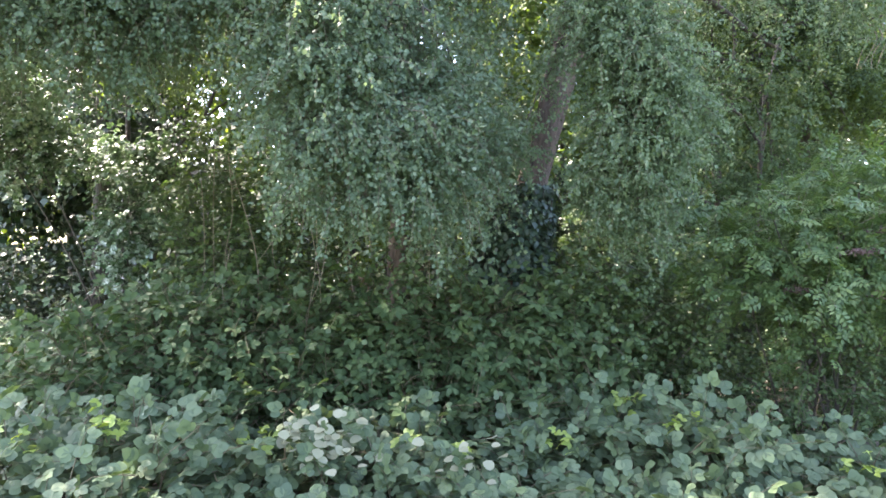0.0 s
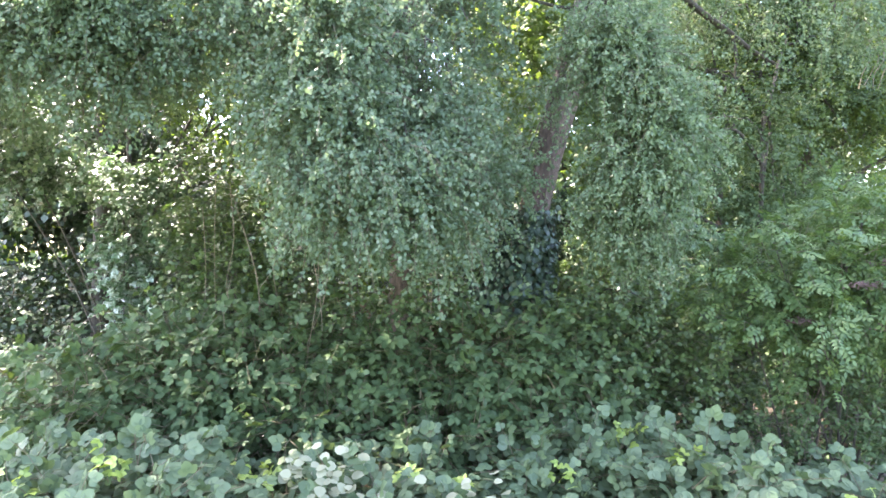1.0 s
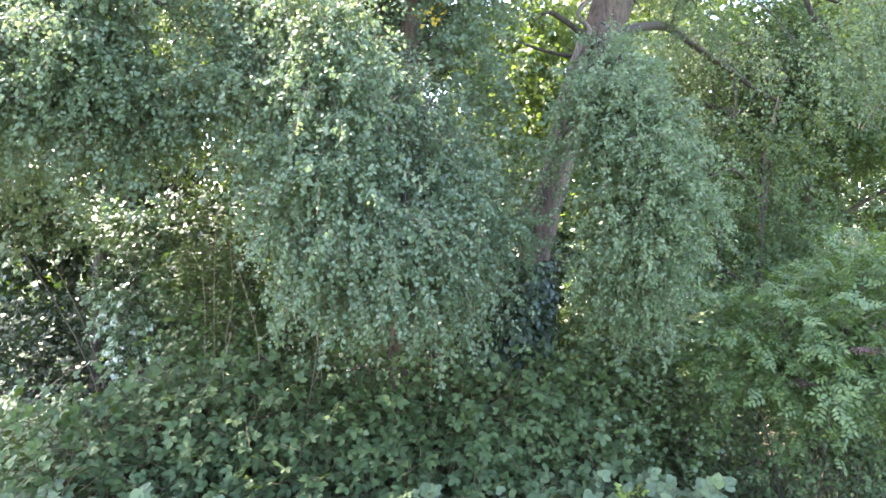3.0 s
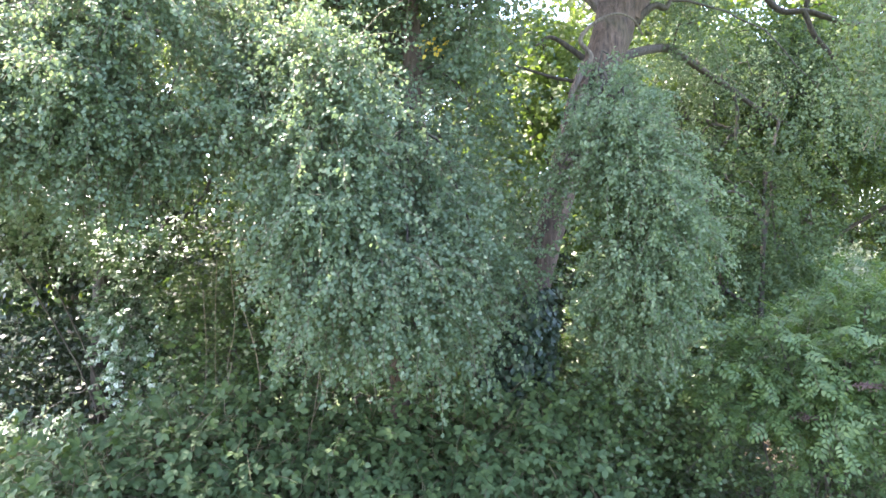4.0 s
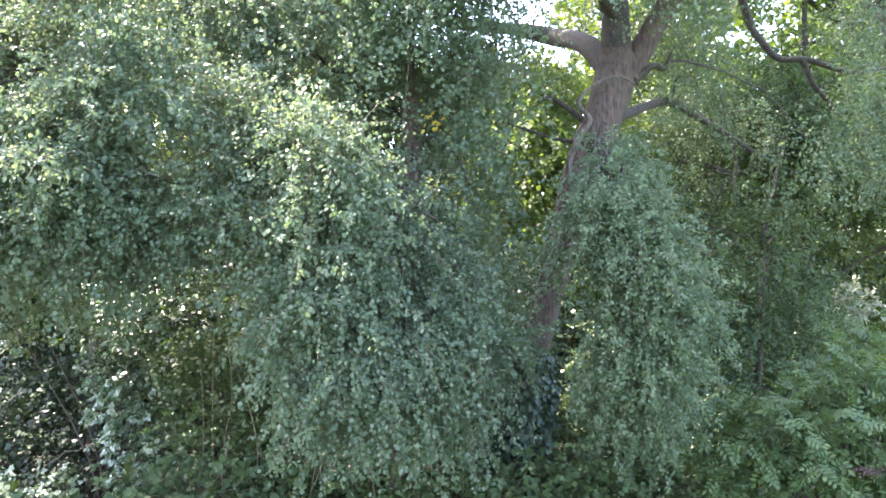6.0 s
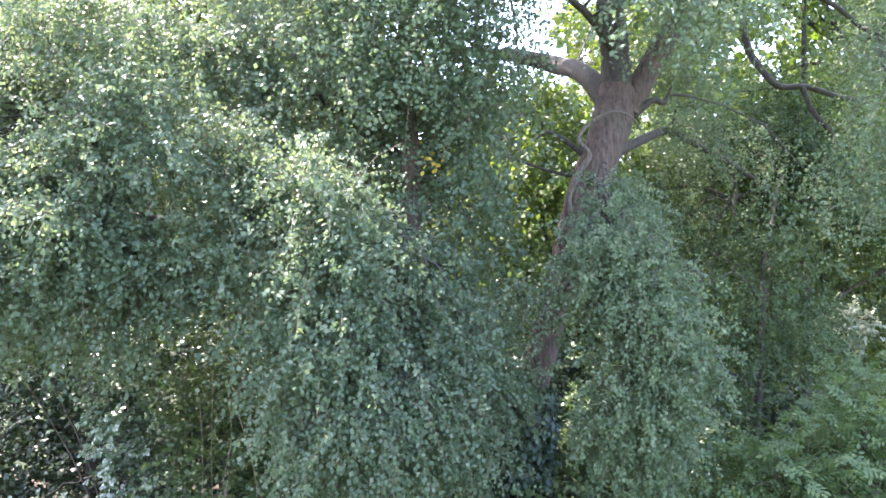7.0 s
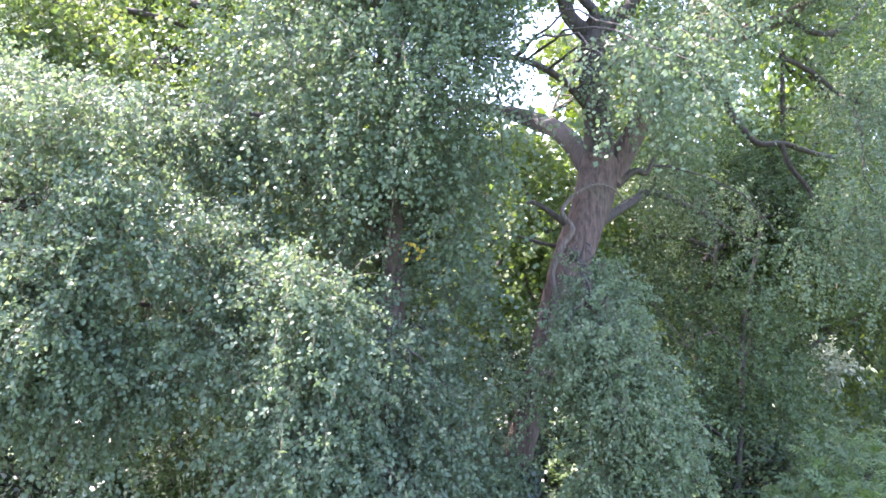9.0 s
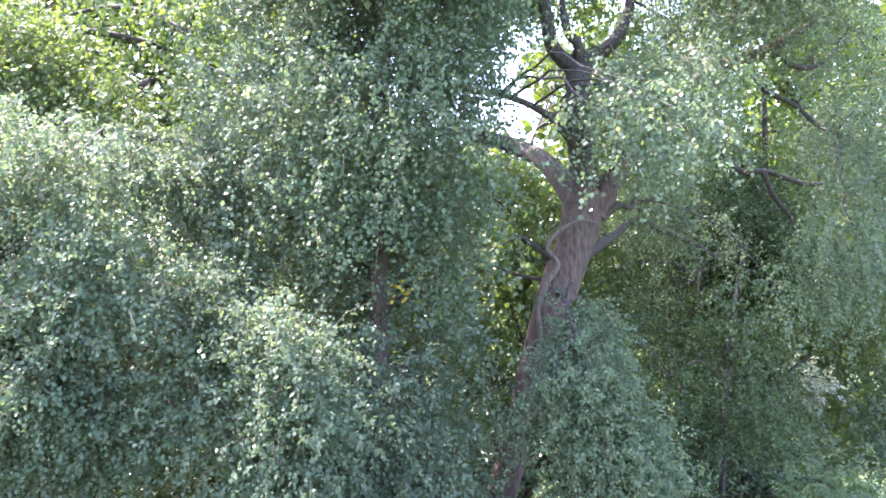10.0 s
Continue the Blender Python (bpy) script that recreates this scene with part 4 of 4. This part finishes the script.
back_bank = [
    (41, (-3.6, 7.2, 0), [(-3.3, 6.3, 1.50, 0.55, 0.45, 0.45), (-3.9, 7.0, 0.9, 0.7, 0.6, 0.6), (-2.8, 6.7, 1.65, 0.55, 0.45, 0.45), (-4.6, 7.2, 1.0, 0.7, 0.6, 0.6), (-3.1, 6.0, 1.0, 0.6, 0.4, 0.45)]),
    (42, (-2.0, 7.0, 0), [(-2.4, 6.6, 1.65, 0.55, 0.40, 0.45), (-1.8, 6.8, 1.75, 0.55, 0.40, 0.42), (-1.3, 6.9, 1.60, 0.50, 0.40, 0.45), (-2.0, 6.3, 1.0, 0.8, 0.4, 0.5), (-1.4, 6.4, 1.1, 0.5, 0.35, 0.45)]),
    (43, (-0.4, 7.1, 0), [(-0.8, 6.9, 1.50, 0.5, 0.40, 0.42), (-0.2, 6.9, 1.50, 0.5, 0.40, 0.42), (0.3, 6.9, 1.55, 0.5, 0.40, 0.42), (-0.3, 6.5, 1.0, 0.9, 0.4, 0.45), (-0.6, 6.8, 1.85, 0.4, 0.3, 0.3), (0.1, 6.8, 1.8, 0.4, 0.3, 0.3)]),
    (44, (1.1, 6.9, 0), [(0.8, 6.9, 1.55, 0.45, 0.40, 0.42), (1.4, 7.0, 1.6, 0.45, 0.40, 0.45), (1.2, 6.6, 1.0, 0.7, 0.4, 0.45), (0.45, 6.7, 1.75, 0.35, 0.3, 0.35), (0.95, 6.75, 1.85, 0.35, 0.3, 0.35)]),
]
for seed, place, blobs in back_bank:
    bramble(seed, place, blobs, 800, leaf=0.088, per=5, label="bramble bush behind the front bank, green leaves darkened to look shaded")


# ---- shrubs ----
def berries(bush, place, seed):
    """A drooping head of small dark berries on thin stalks."""
    rng = np.random.default_rng(seed)
    bm = bmesh.new()
    for i in range(90):
        off = rng.normal(size=3) * np.array([0.08, 0.05, 0.016])
        bmesh.ops.create_icosphere(bm, subdivisions=1, radius=0.0085 * rng.uniform(0.8, 1.2), matrix=Matrix.Translation(Vector(place) + Vector(off)))
    me = bpy.data.meshes.new("berry_head")
    bm.to_mesh(me)
    bm.free()
    me.materials.append(berry_mat)
    part("berry_head", me, bush, "drooping head of dark purple berries", "stuff")


def shrub(seed, name, place, blobs, twigs, leaf, per, shape, material, label, feathered=False, triple=False, flat=0.45, droop=0.12, length=0.5, gaps=0.05, stems=9, up=(0, -0.35, 1.0)):
    rng = np.random.default_rng(seed)
    bush = thing(name, place, label, "shrub", "undergrowth shrubs")
    lines = strands(rng, blobs, twigs, length, droop=droop, gaps=gaps)
    lines[:, :, 2] = np.maximum(lines[:, :, 2], 0.05)
    got = leaves_on(rng, lines, per, leaf, 0.7, 0.25, up, flat=flat, sway=0.9 * flat)
    if feathered:
        got = pinnate(*got)
    if triple:
        got = trefoil(*got)
    part("foliage", leaf_mesh("foliage", [(*got, shape)], material), bush, "", "stuff")
    part("twig_mass", twig_mesh("twig_mass", lines[::3], 0.004, 0.0015, bark_dark if material in (leaf_deep_shade, leaf_shiny_sunlit) else twig_mat), bush, "", "stuff")
    src = []
    for i in range(stems):
        bl = blobs[i % len(blobs)]
        foot = (place[0] + rng.normal() * 0.25, place[1] + rng.normal() * 0.2, -0.05)
        mid = ((foot[0] * 2 + bl[0]) / 3 + rng.normal() * 0.1, (foot[1] * 2 + bl[1]) / 3, bl[2] * 0.5)
        top = (bl[0] + rng.normal() * 0.15, bl[1] + rng.normal() * 0.1, bl[2] + 0.2)
        limb(bush, [foot, mid, top], [0.014, 0.011, 0.006], bark_dark, "stem", 6, seed * 50 + i, 4)
        src += list(spline([foot, mid, top], 4)[4:])
    part("branch_work", twig_mesh("branch_work", boughs(rng, src, blobs, 0.1), 0.009, 0.003, bark_dark, 4), bush, "", "stuff")
    return bush


elder = shrub(51, "elder_bush", (3.5, 6.6, 0), [(3.1, 6.2, 2.80, 0.42, 0.35, 0.36), (3.5, 6.0, 2.5, 0.45, 0.35, 0.40), (3.0, 6.4, 2.3, 0.35, 0.35, 0.35), (3.8, 6.3, 2.95, 0.45, 0.4, 0.36),
      (4.3, 6.8, 3.1, 0.5, 0.45, 0.40), (3.6, 6.2, 2.25, 0.40, 0.35, 0.25), (4.1, 6.1, 2.4, 0.45, 0.4, 0.40), (2.7, 6.6, 2.5, 0.25, 0.3, 0.3), (4.7, 7.2, 2.9, 0.45, 0.4, 0.45)], 640, 0.118, 8, LANCE, leaf_elder,
      "light green elder bush with feathered leaves", True)
for k, q in enumerate([(3.40, 5.62, 2.58), (3.62, 5.55, 2.22), (3.05, 5.95, 2.25), (3.75, 5.8, 2.75), (3.95, 5.75, 2.35)]):
    berries(elder, q, 510 + k)
shrub(52, "hazel_shrub", (2.3, 8.2, 0), [(1.5, 7.6, 2.15, 0.40, 0.35, 0.4), (1.9, 7.9, 2.5, 0.4, 0.35, 0.4), (2.4, 8.1, 2.35, 0.5, 0.4, 0.45), (2.9, 8.5, 1.9, 0.5, 0.4, 0.5), (2.2, 8.0, 1.5, 0.5, 0.4, 0.45),
      (3.4, 8.8, 1.5, 0.5, 0.4, 0.5), (2.8, 8.2, 1.0, 0.6, 0.4, 0.5), (1.7, 7.7, 1.6, 0.4, 0.35, 0.4), (3.0, 8.8, 2.6, 0.5, 0.4, 0.5), (2.2, 8.6, 3.0, 0.5, 0.4, 0.5), (1.5, 7.5, 2.75, 0.35, 0.3, 0.35), (1.1, 7.1, 2.0, 0.35, 0.3, 0.35), (2.4, 7.5, 1.9, 0.4, 0.3, 0.4), (2.0, 7.4, 1.4, 0.4, 0.3, 0.4), (1.3, 6.85, 1.85, 0.35, 0.25, 0.35), (1.8, 6.9, 1.75, 0.35, 0.25, 0.4), (2.3, 7.0, 2.1, 0.35, 0.25, 0.35), (2.7, 7.2, 1.6, 0.35, 0.25, 0.4), (2.4, 6.8, 1.5, 0.3, 0.22, 0.35), (1.6, 6.7, 2.15, 0.3, 0.22, 0.3), (2.0, 6.75, 2.35, 0.3, 0.22, 0.3)], 1900, 0.056, 17, SIMPLE, leaf_shrub,
      "green shrub with small oval leaves beside the leaning trunk")
shrub(53, "hazel_shrub", (4.6, 8.6, 0), [(4.2, 8.3, 1.5, 0.6, 0.4, 0.55), (4.9, 8.5, 1.8, 0.6, 0.4, 0.6), (4.6, 8.3, 0.8, 0.7, 0.4, 0.5), (5.5, 8.8, 2.2, 0.6, 0.5, 0.6), (3.9, 8.9, 2.3, 0.5, 0.4, 0.5), (5.2, 8.6, 1.1, 0.6, 0.5, 0.5)], 800, 0.06, 17, OVATE, leaf_thicket,
      "thin green shrub with dry stalks among its leaves")
shrub(57, "hazel_shrub", (3.7, 6.9, 0), [(2.95, 6.6, 0.75, 0.35, 0.3, 0.35), (3.2, 6.7, 1.0, 0.3, 0.3, 0.3), (3.3, 6.35, 1.0, 0.4, 0.3, 0.45), (3.9, 6.35, 1.1, 0.4, 0.3, 0.45), (4.4, 6.5, 1.2, 0.4, 0.3, 0.5), (3.5, 6.4, 1.55, 0.4, 0.3, 0.3), (4.1, 6.8, 1.65, 0.4, 0.3, 0.3), (2.9, 6.9, 1.2, 0.35, 0.3, 0.4), (4.8, 7.0, 1.7, 0.4, 0.35, 0.5)], 620, 0.05, 15, OVATE, leaf_thicket,
      "dark green shrub under the elder bush", stems=5)
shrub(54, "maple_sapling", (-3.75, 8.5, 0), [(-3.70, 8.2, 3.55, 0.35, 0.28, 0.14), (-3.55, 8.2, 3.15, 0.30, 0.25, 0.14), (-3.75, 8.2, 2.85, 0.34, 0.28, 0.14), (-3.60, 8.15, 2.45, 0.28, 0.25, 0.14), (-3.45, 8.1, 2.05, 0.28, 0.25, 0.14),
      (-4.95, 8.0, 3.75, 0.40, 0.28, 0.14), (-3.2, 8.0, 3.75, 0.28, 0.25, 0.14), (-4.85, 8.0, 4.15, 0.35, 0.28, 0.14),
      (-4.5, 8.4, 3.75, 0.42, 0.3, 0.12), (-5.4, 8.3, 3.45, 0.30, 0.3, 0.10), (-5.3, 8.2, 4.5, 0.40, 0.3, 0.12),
      (-5.9, 8.7, 3.9, 0.40, 0.3, 0.12), (-5.4, 9.0, 1.35, 0.35, 0.3, 0.12)], 760, 0.058, 10, BROAD, leaf_shiny_sunlit,
      "sapling with layers of broad shining leaves coloured as if sunlit, over a dark hollow", triple=True, flat=0.3, droop=0.06, length=0.4, up=(-0.25, -0.5, 0.85))
shrub(55, "hazel_shrub", (-2.2, 8.0, 0), [(-2.1, 7.3, 2.4, 0.45, 0.35, 0.4), (-1.6, 7.6, 2.6, 0.4, 0.35, 0.45), (-2.6, 7.7, 2.7, 0.45, 0.35, 0.45), (-2.0, 7.8, 3.3, 0.5, 0.4, 0.45), (-2.8, 7.9, 3.5, 0.5, 0.4, 0.45), (-1.3, 7.7, 3.3, 0.4, 0.35, 0.5), (-0.9, 7.6, 2.4, 0.4, 0.3, 0.4), (-0.5, 6.85, 2.2, 0.35, 0.25, 0.35), (-0.25, 6.8, 2.6, 0.3, 0.2, 0.3), (-0.75, 6.8, 1.9, 0.3, 0.25, 0.3)], 780, 0.058, 18, SIMPLE, leaf_shrub,
      "shaded green shrub with thin hanging stems")


# ---- ivy on the trunk ----
def ivy():
    rng = np.random.default_rng(61)
    v = thing("ivy", (0.42, 7.25, 0.0), "dark glossy ivy climbing the leaning trunk", "climber")
    axis = spline([(0.42, 7.5, 0.0), (0.60, 7.45, 1.2), (0.80, 7.4, 2.4), (0.96, 7.35, 3.1), (1.13, 7.3, 3.8)], 10)
    z = np.clip(rng.beta(2.4, 1.3, 7000) * 3.3, 0, 3.3)
    c = np.stack([np.interp(z, axis[:, 2], axis[:, i]) for i in range(3)], 1)
    a = rng.uniform(0, 2 * math.pi, len(z))
    wide = np.interp(z, [0, 1.5, 2.3, 2.9, 3.4], [0.40, 0.5, 0.46, 0.34, 0.22]) * rng.uniform(0.55, 1.1, len(z))
    outw = np.stack([np.cos(a), np.sin(a), np.zeros_like(a)], 1)
    p = c + outw * wide[:, None] + np.array([-0.08, 0, 0])
    d = unit(np.array([0, 0, -0.8]) + 0.4 * outw + 0.5 * rng.normal(size=p.shape))
    nrm = outw + np.array([0, 0, 0.5]) + 0.35 * rng.normal(size=p.shape)
    nrm = unit(nrm - d * np.sum(nrm * d, 1, keepdims=True))
    part("foliage", leaf_mesh("foliage", [(p, d, nrm, 0.07 * rng.uniform(0.6, 1.2, len(p)), BROAD)], leaf_ivy), v, "", "stuff")
    for i in range(5):
        off = np.array([0.16 * math.cos(i * 1.3 - 2.4), -0.2, 0])
        limb(v, [tuple(np.array(axis[k]) + off + rng.normal(size=3) * 0.03) for k in (0, 8, 16, 24, 32)], [0.02, 0.015, 0.008], bark_dark, "stem", 6, 600 + i, 4)


ivy()


# ---- dry stems ----
def dry_stems():
    rng = np.random.default_rng(65)
    tangle = thing("dry_stalks", (3.1, 7.3, 0.0), "tangle of dry brown stalks at the foot of the shrubs", "dead stalks")
    for i in range(60):
        x, y = rng.uniform(2.1, 4.2), rng.uniform(6.9, 7.6)
        top = np.array([x + rng.normal() * 0.3, y + rng.normal() * 0.15, rng.uniform(0.5, 1.1)])
        mid = (np.array([x, y, 0]) + top) / 2 + rng.normal(size=3) * 0.08
        limb(tangle, [(x, y, -0.03), mid, top, top + np.array([rng.normal() * 0.18, -0.05, -rng.uniform(0.0, 0.25)])], [0.006, 0.005, 0.003], straw_mat, "stalk", 4, 650 + i, 3)
    n = 350
    p = rng.uniform((2.1, 6.9, 0.2), (4.2, 7.7, 0.95), (n, 3))
    d = unit(rng.normal(size=(n, 3)))
    nr = unit(np.cross(d, rng.normal(size=(n, 3))))
    part("withered_leaves", leaf_mesh("withered_leaves", [(p, d, nr, rng.uniform(0.02, 0.05, n), OVATE)], leaf_dead), tangle, "", "stuff")
    vines = thing("hanging_stems", (-1.9, 7.0, 0.0), "thin pale bare stems hanging among the leaves", "bare stems")
    for i in range(13):
        x, y = rng.uniform(-2.9, -0.1), rng.uniform(6.5, 7.0)
        z0, z1 = rng.uniform(2.6, 3.7), rng.uniform(1.3, 2.3)
        limb(vines, [(x, y, z0), (x + rng.normal() * 0.08, y - 0.05, z0 * 0.6 + z1 * 0.4), (x + rng.normal() * 0.12, y, z0 * 0.25 + z1 * 0.75), (x + rng.normal() * 0.15, y, z1)], [0.0035, 0.003, 0.002], straw_mat, "stem", 4, 660 + i, 4)
    foot = [(-1.9, 7.0, 0.0), (-1.95, 7.0, 1.2), (-1.85, 6.9, 2.4), (-2.1, 6.85, 3.4)]
    limb(vines, foot, [0.010, 0.008, 0.004], straw_mat, "stem", 5, 699, 5)
    twigs = thing("bare_twigs", (5.9, 9.5, 0.0), "pale bare twigs hanging from a low bough", "bare stems")
    for i in range(4):
        x = 5.75 + 0.09 * i
        limb(twigs, [(x, 9.5, 5.75), (x + 0.05 + rng.normal() * 0.03, 9.45, 5.5), (x - 0.04 + rng.normal() * 0.03, 9.45, 5.28), (x - 0.12 + rng.normal() * 0.04, 9.4, 5.05)], [0.008, 0.007, 0.004], straw_mat, "twig", 5, 690 + i, 4)
    limb(twigs, [(5.7, 9.6, 5.75), (5.9, 9.5, 5.77), (6.25, 9.5, 5.9), (6.7, 9.6, 6.3)], [0.010, 0.014, 0.016, 0.018], bark_dark, "bough", 6, 698, 4)
    n = 240
    p = rng.uniform((-1.0, 6.7, 1.5), (0.1, 7.2, 2.5), (n, 3))
    d = unit(rng.normal(size=(n, 3)) + np.array([0, 0, -1.0]))
    nr = unit(np.cross(d, rng.normal(size=(n, 3))))
    part("withered_leaves", leaf_mesh("withered_leaves", [(p, d, nr, rng.uniform(0.03, 0.07, n), OVATE)], leaf_dead), vines, "red-brown withered leaves", "stuff")


dry_stems()
shrub(56, "pale_sapling", (7.7, 14.0, 0), [(7.35, 13.8, 3.30, 0.40, 0.30, 0.16), (7.85, 13.8, 3.42, 0.40, 0.3, 0.16), (8.25, 13.9, 3.25, 0.3, 0.3, 0.14)], 90, 0.10, 12, BROAD, leaf_pale_sunlit, "sapling with leaves coloured pale to look sunlit", stems=4)


# ---- trees behind ----
def back_tree(seed, place, boxes, count, leaf, per, material, label, height=7.0, radius=0.13, blob=0.7, gaps=0.15, name="tree"):
    rng = np.random.default_rng(seed)
    tree = thing(name, place, label, "tree", "trees behind")
    x, y, _ = place
    lean = rng.normal() * 0.3
    line = [(x, y, -0.1), (x + lean * 0.3, y, height * 0.3), (x + lean, y, height * 0.65), (x + lean * 1.2, y, height)]
    limb(tree, line, [radius, radius * 0.8, radius * 0.55, radius * 0.2], bark_dark, "trunk", 12, seed)
    blobs = np.vstack([scatter(rng, n, bx, blob, 0.8) for n, bx in boxes])
    src = list(spline(line))[10:]
    for i in range(6):
        bl = blobs[rng.integers(len(blobs))]
        a = src[rng.integers(max(1, len(src) - 4))]
        mid = (a + bl[:3]) / 2 + np.array([0, 0, 0.3])
        limb(tree, [a, mid, bl[:3]], [radius * 0.45, radius * 0.3, radius * 0.1], bark_dark, "limb", 7, seed * 31 + i, 5)
        src += list(spline([a, mid, bl[:3]], 5))
    part("branch_work", twig_mesh("branch_work", boughs(rng, src, blobs), radius * 0.16, 0.005, bark_dark, 5), tree, "", "stuff")
    lines = strands(rng, blobs, count, 0.6 * blob / 0.7, droop=0.2, gaps=gaps)
    lines[:, :, 2] = np.maximum(lines[:, :, 2], 0.05)
    got = hanging_leaves(rng, lines, int(per * 0.75), leaf * 1.1, leaf * 0.9, mess=0.6)
    part("crown", leaf_mesh("crown", [(*got, SIMPLE)], material), tree, "", "stuff")


# second box: unseen high canopy, added to shade the trees on the right
back_tree(71, (6.6, 12.6, 0), [(20, (3.6, 9.0, 11.0, 13.5, 7.2, 11.0)), (14, (2.0, 6.8, 11.5, 15.0, 11.2, 12.4))], 2700, 0.085, 18, leaf_lime, "tree with sunlit yellow-green leaves", 10, 0.13, 0.75, 0.05)
back_tree(65, (9.3, 11.8, 0), [(24, (4.3, 9.0, 11.9, 13.4, 4.7, 7.4)), (6, (3.9, 5.8, 11.9, 13.0, 2.6, 4.6))], 2000, 0.052, 26, leaf_elder, "broad light green tree with drooping boughs", 7, 0.12, 0.7, -0.1)
back_tree(72, (4.9, 11.6, 0), [(24, (2.6, 6.4, 10.9, 12.0, 3.2, 6.8))], 2000, 0.044, 30, leaf_thicket, "shaded tree with dark drooping branches", 6, 0.13, 0.65, 0.05)
back_tree(73, (2.0, 17.0, 0), [(22, (-0.5, 5.0, 15.0, 19.0, 2.0, 8.0)), (10, (4.0, 7.0, 15.0, 19.0, 8.0, 11.5))], 1500, 0.10, 18, leaf_sunny, "tree with bright backlit leaves", 7, 0.16, 0.9)
back_tree(74, (-5.4, 10.8, 0), [(10, (-10.5, -8.0, 10.6, 12.6, 4.6, 7.2)), (20, (-7.4, -2.0, 10.3, 11.8, 7.2, 10.8))], 1500, 0.075, 20, leaf_lime, "tree with dark trunk over the hollow", 8, 0.15, 0.65, 0.12)
back_tree(75, (-1.4, 11.5, 0), [(14, (-3.0, 1.2, 10.2, 12.6, 3.0, 7.0)), (15, (-3.6, -0.4, 10.4, 12.8, 7.0, 11.0))], 2200, 0.085, 20, leaf_sunny, "slim tree with yellow-green backlit leaves", 7, 0.11, 0.7, 0.2)
back_tree(76, (-4.2, 9.6, 0), [(10, (-4.8, -2.6, 10.1, 11.2, 5.0, 6.6))], 640, 0.065, 18, leaf_lime, "slender tree with sunlit yellow-green leaves", 6, 0.06)
back_tree(77, (8.6, 15.6, 0), [(22, (6.5, 12.0, 14.5, 17.5, 1.0, 9.0))], 800, 0.10, 18, leaf_sunny, "tree with sunlit crown", 8, 0.16, 0.9)
back_tree(78, (-8.5, 16.0, 0), [(22, (-12.0, -5.5, 14.5, 17.5, 2.0, 9.0))], 700, 0.11, 18, leaf_sunny, "tree with sunlit yellow-green crown", 8, 0.16, 0.9)

back_tree(79, (4.2, 9.6, 0), [(14, (2.4, 5.0, 8.8, 10.0, 3.2, 5.0)), (8, (4.6, 6.6, 11.2, 12.6, 5.0, 7.4))], 1300, 0.046, 30, leaf_thicket, "leafy tree with thin hanging boughs", 4.8, 0.07, 0.55, -0.1)
back_tree(70, (9.0, 11.4, 0), [(16, (5.2, 8.2, 11.2, 12.4, 4.8, 7.8)), (6, (7.0, 8.6, 10.6, 11.6, 4.6, 6.4))], 1600, 0.044, 30, leaf_lime, "leafy tree with thin hanging boughs", 7, 0.09, 0.6, 0.0)

back_tree(68, (-6.5, 12.8, 0), [(36, (-10.0, -2.5, 11.8, 13.8, 0.6, 6.5))], 2400, 0.12, 16, leaf_deep_shade, "dense dark tree that closes the hollow", 7, 0.14, 0.9, -0.2)
# hidden behind the curtain, added only to block light from the hollow
back_tree(67, (-7.9, 12.2, 0), [(17, (-9.0, -4.7, 10.9, 12.3, 4.2, 6.6))], 1300, 0.10, 18, leaf_deep_shade, "hidden dark tree added to shade the hollow", 6.5, 0.10, 0.75, -0.4)
back_tree(64, (8.0, 16.4, 0), [(34, (4.8, 11.5, 14.9, 16.0, 0.6, 6.6))], 2000, 0.085, 18, leaf_shrub, "shaded tree with boughs down to the ground", 6, 0.10, 0.8, -0.3)
back_tree(66, (1.6, 10.2, 0), [(17, (0.4, 2.8, 9.4, 11.0, 3.2, 6.8)), (7, (0.5, 2.1, 10.6, 11.6, 6.5, 7.2))], 1350, 0.075, 20, leaf_lime, "young tree with bright sunlit green leaves behind the trunk", 6, 0.06, 0.5, 0.0)
back_tree(69, (0.0, 13.4, 0), [(18, (-3.0, 2.6, 12.6, 14.2, 0.6, 4.4))], 800, 0.10, 20, leaf_deep_shade, "low bushy tree in the shade", 4, 0.10, 0.8, -0.1)

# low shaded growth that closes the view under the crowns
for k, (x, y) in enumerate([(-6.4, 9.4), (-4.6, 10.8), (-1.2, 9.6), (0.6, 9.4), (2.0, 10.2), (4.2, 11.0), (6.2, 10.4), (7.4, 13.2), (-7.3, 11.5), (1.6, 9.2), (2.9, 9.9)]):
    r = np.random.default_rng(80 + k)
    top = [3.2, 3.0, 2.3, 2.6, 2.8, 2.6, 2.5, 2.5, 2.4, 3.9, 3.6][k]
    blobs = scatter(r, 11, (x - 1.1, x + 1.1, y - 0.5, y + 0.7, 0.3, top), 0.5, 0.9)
    shrub(80 + k, "hazel_shrub", (x, y, 0), [tuple(q) for q in blobs], 560, 0.075, 16, SIMPLE, leaf_deep_shade if k < 3 or k in (5, 8, 9, 10) else leaf_shrub, "low dark shrub under the trees", stems=6)

# far edge of the clearing
for k in range(9):
    x = -26 + 7.0 * k
    y = 27 + 2.5 * math.sin(k * 2.1)
    top = [14, 17, 17, 16, 10, 13.5, 17, 17, 14][k]
    back_tree(100 + k, (x, y, 0), [(30, (x - 3.6, x + 3.6, y - 2.0, y + 2.0, 0.8, top))], 850, 0.42, 14, leaf_sunny, "distant tree at the far edge of a sunny clearing", top, 0.25, 1.5, 0.0)
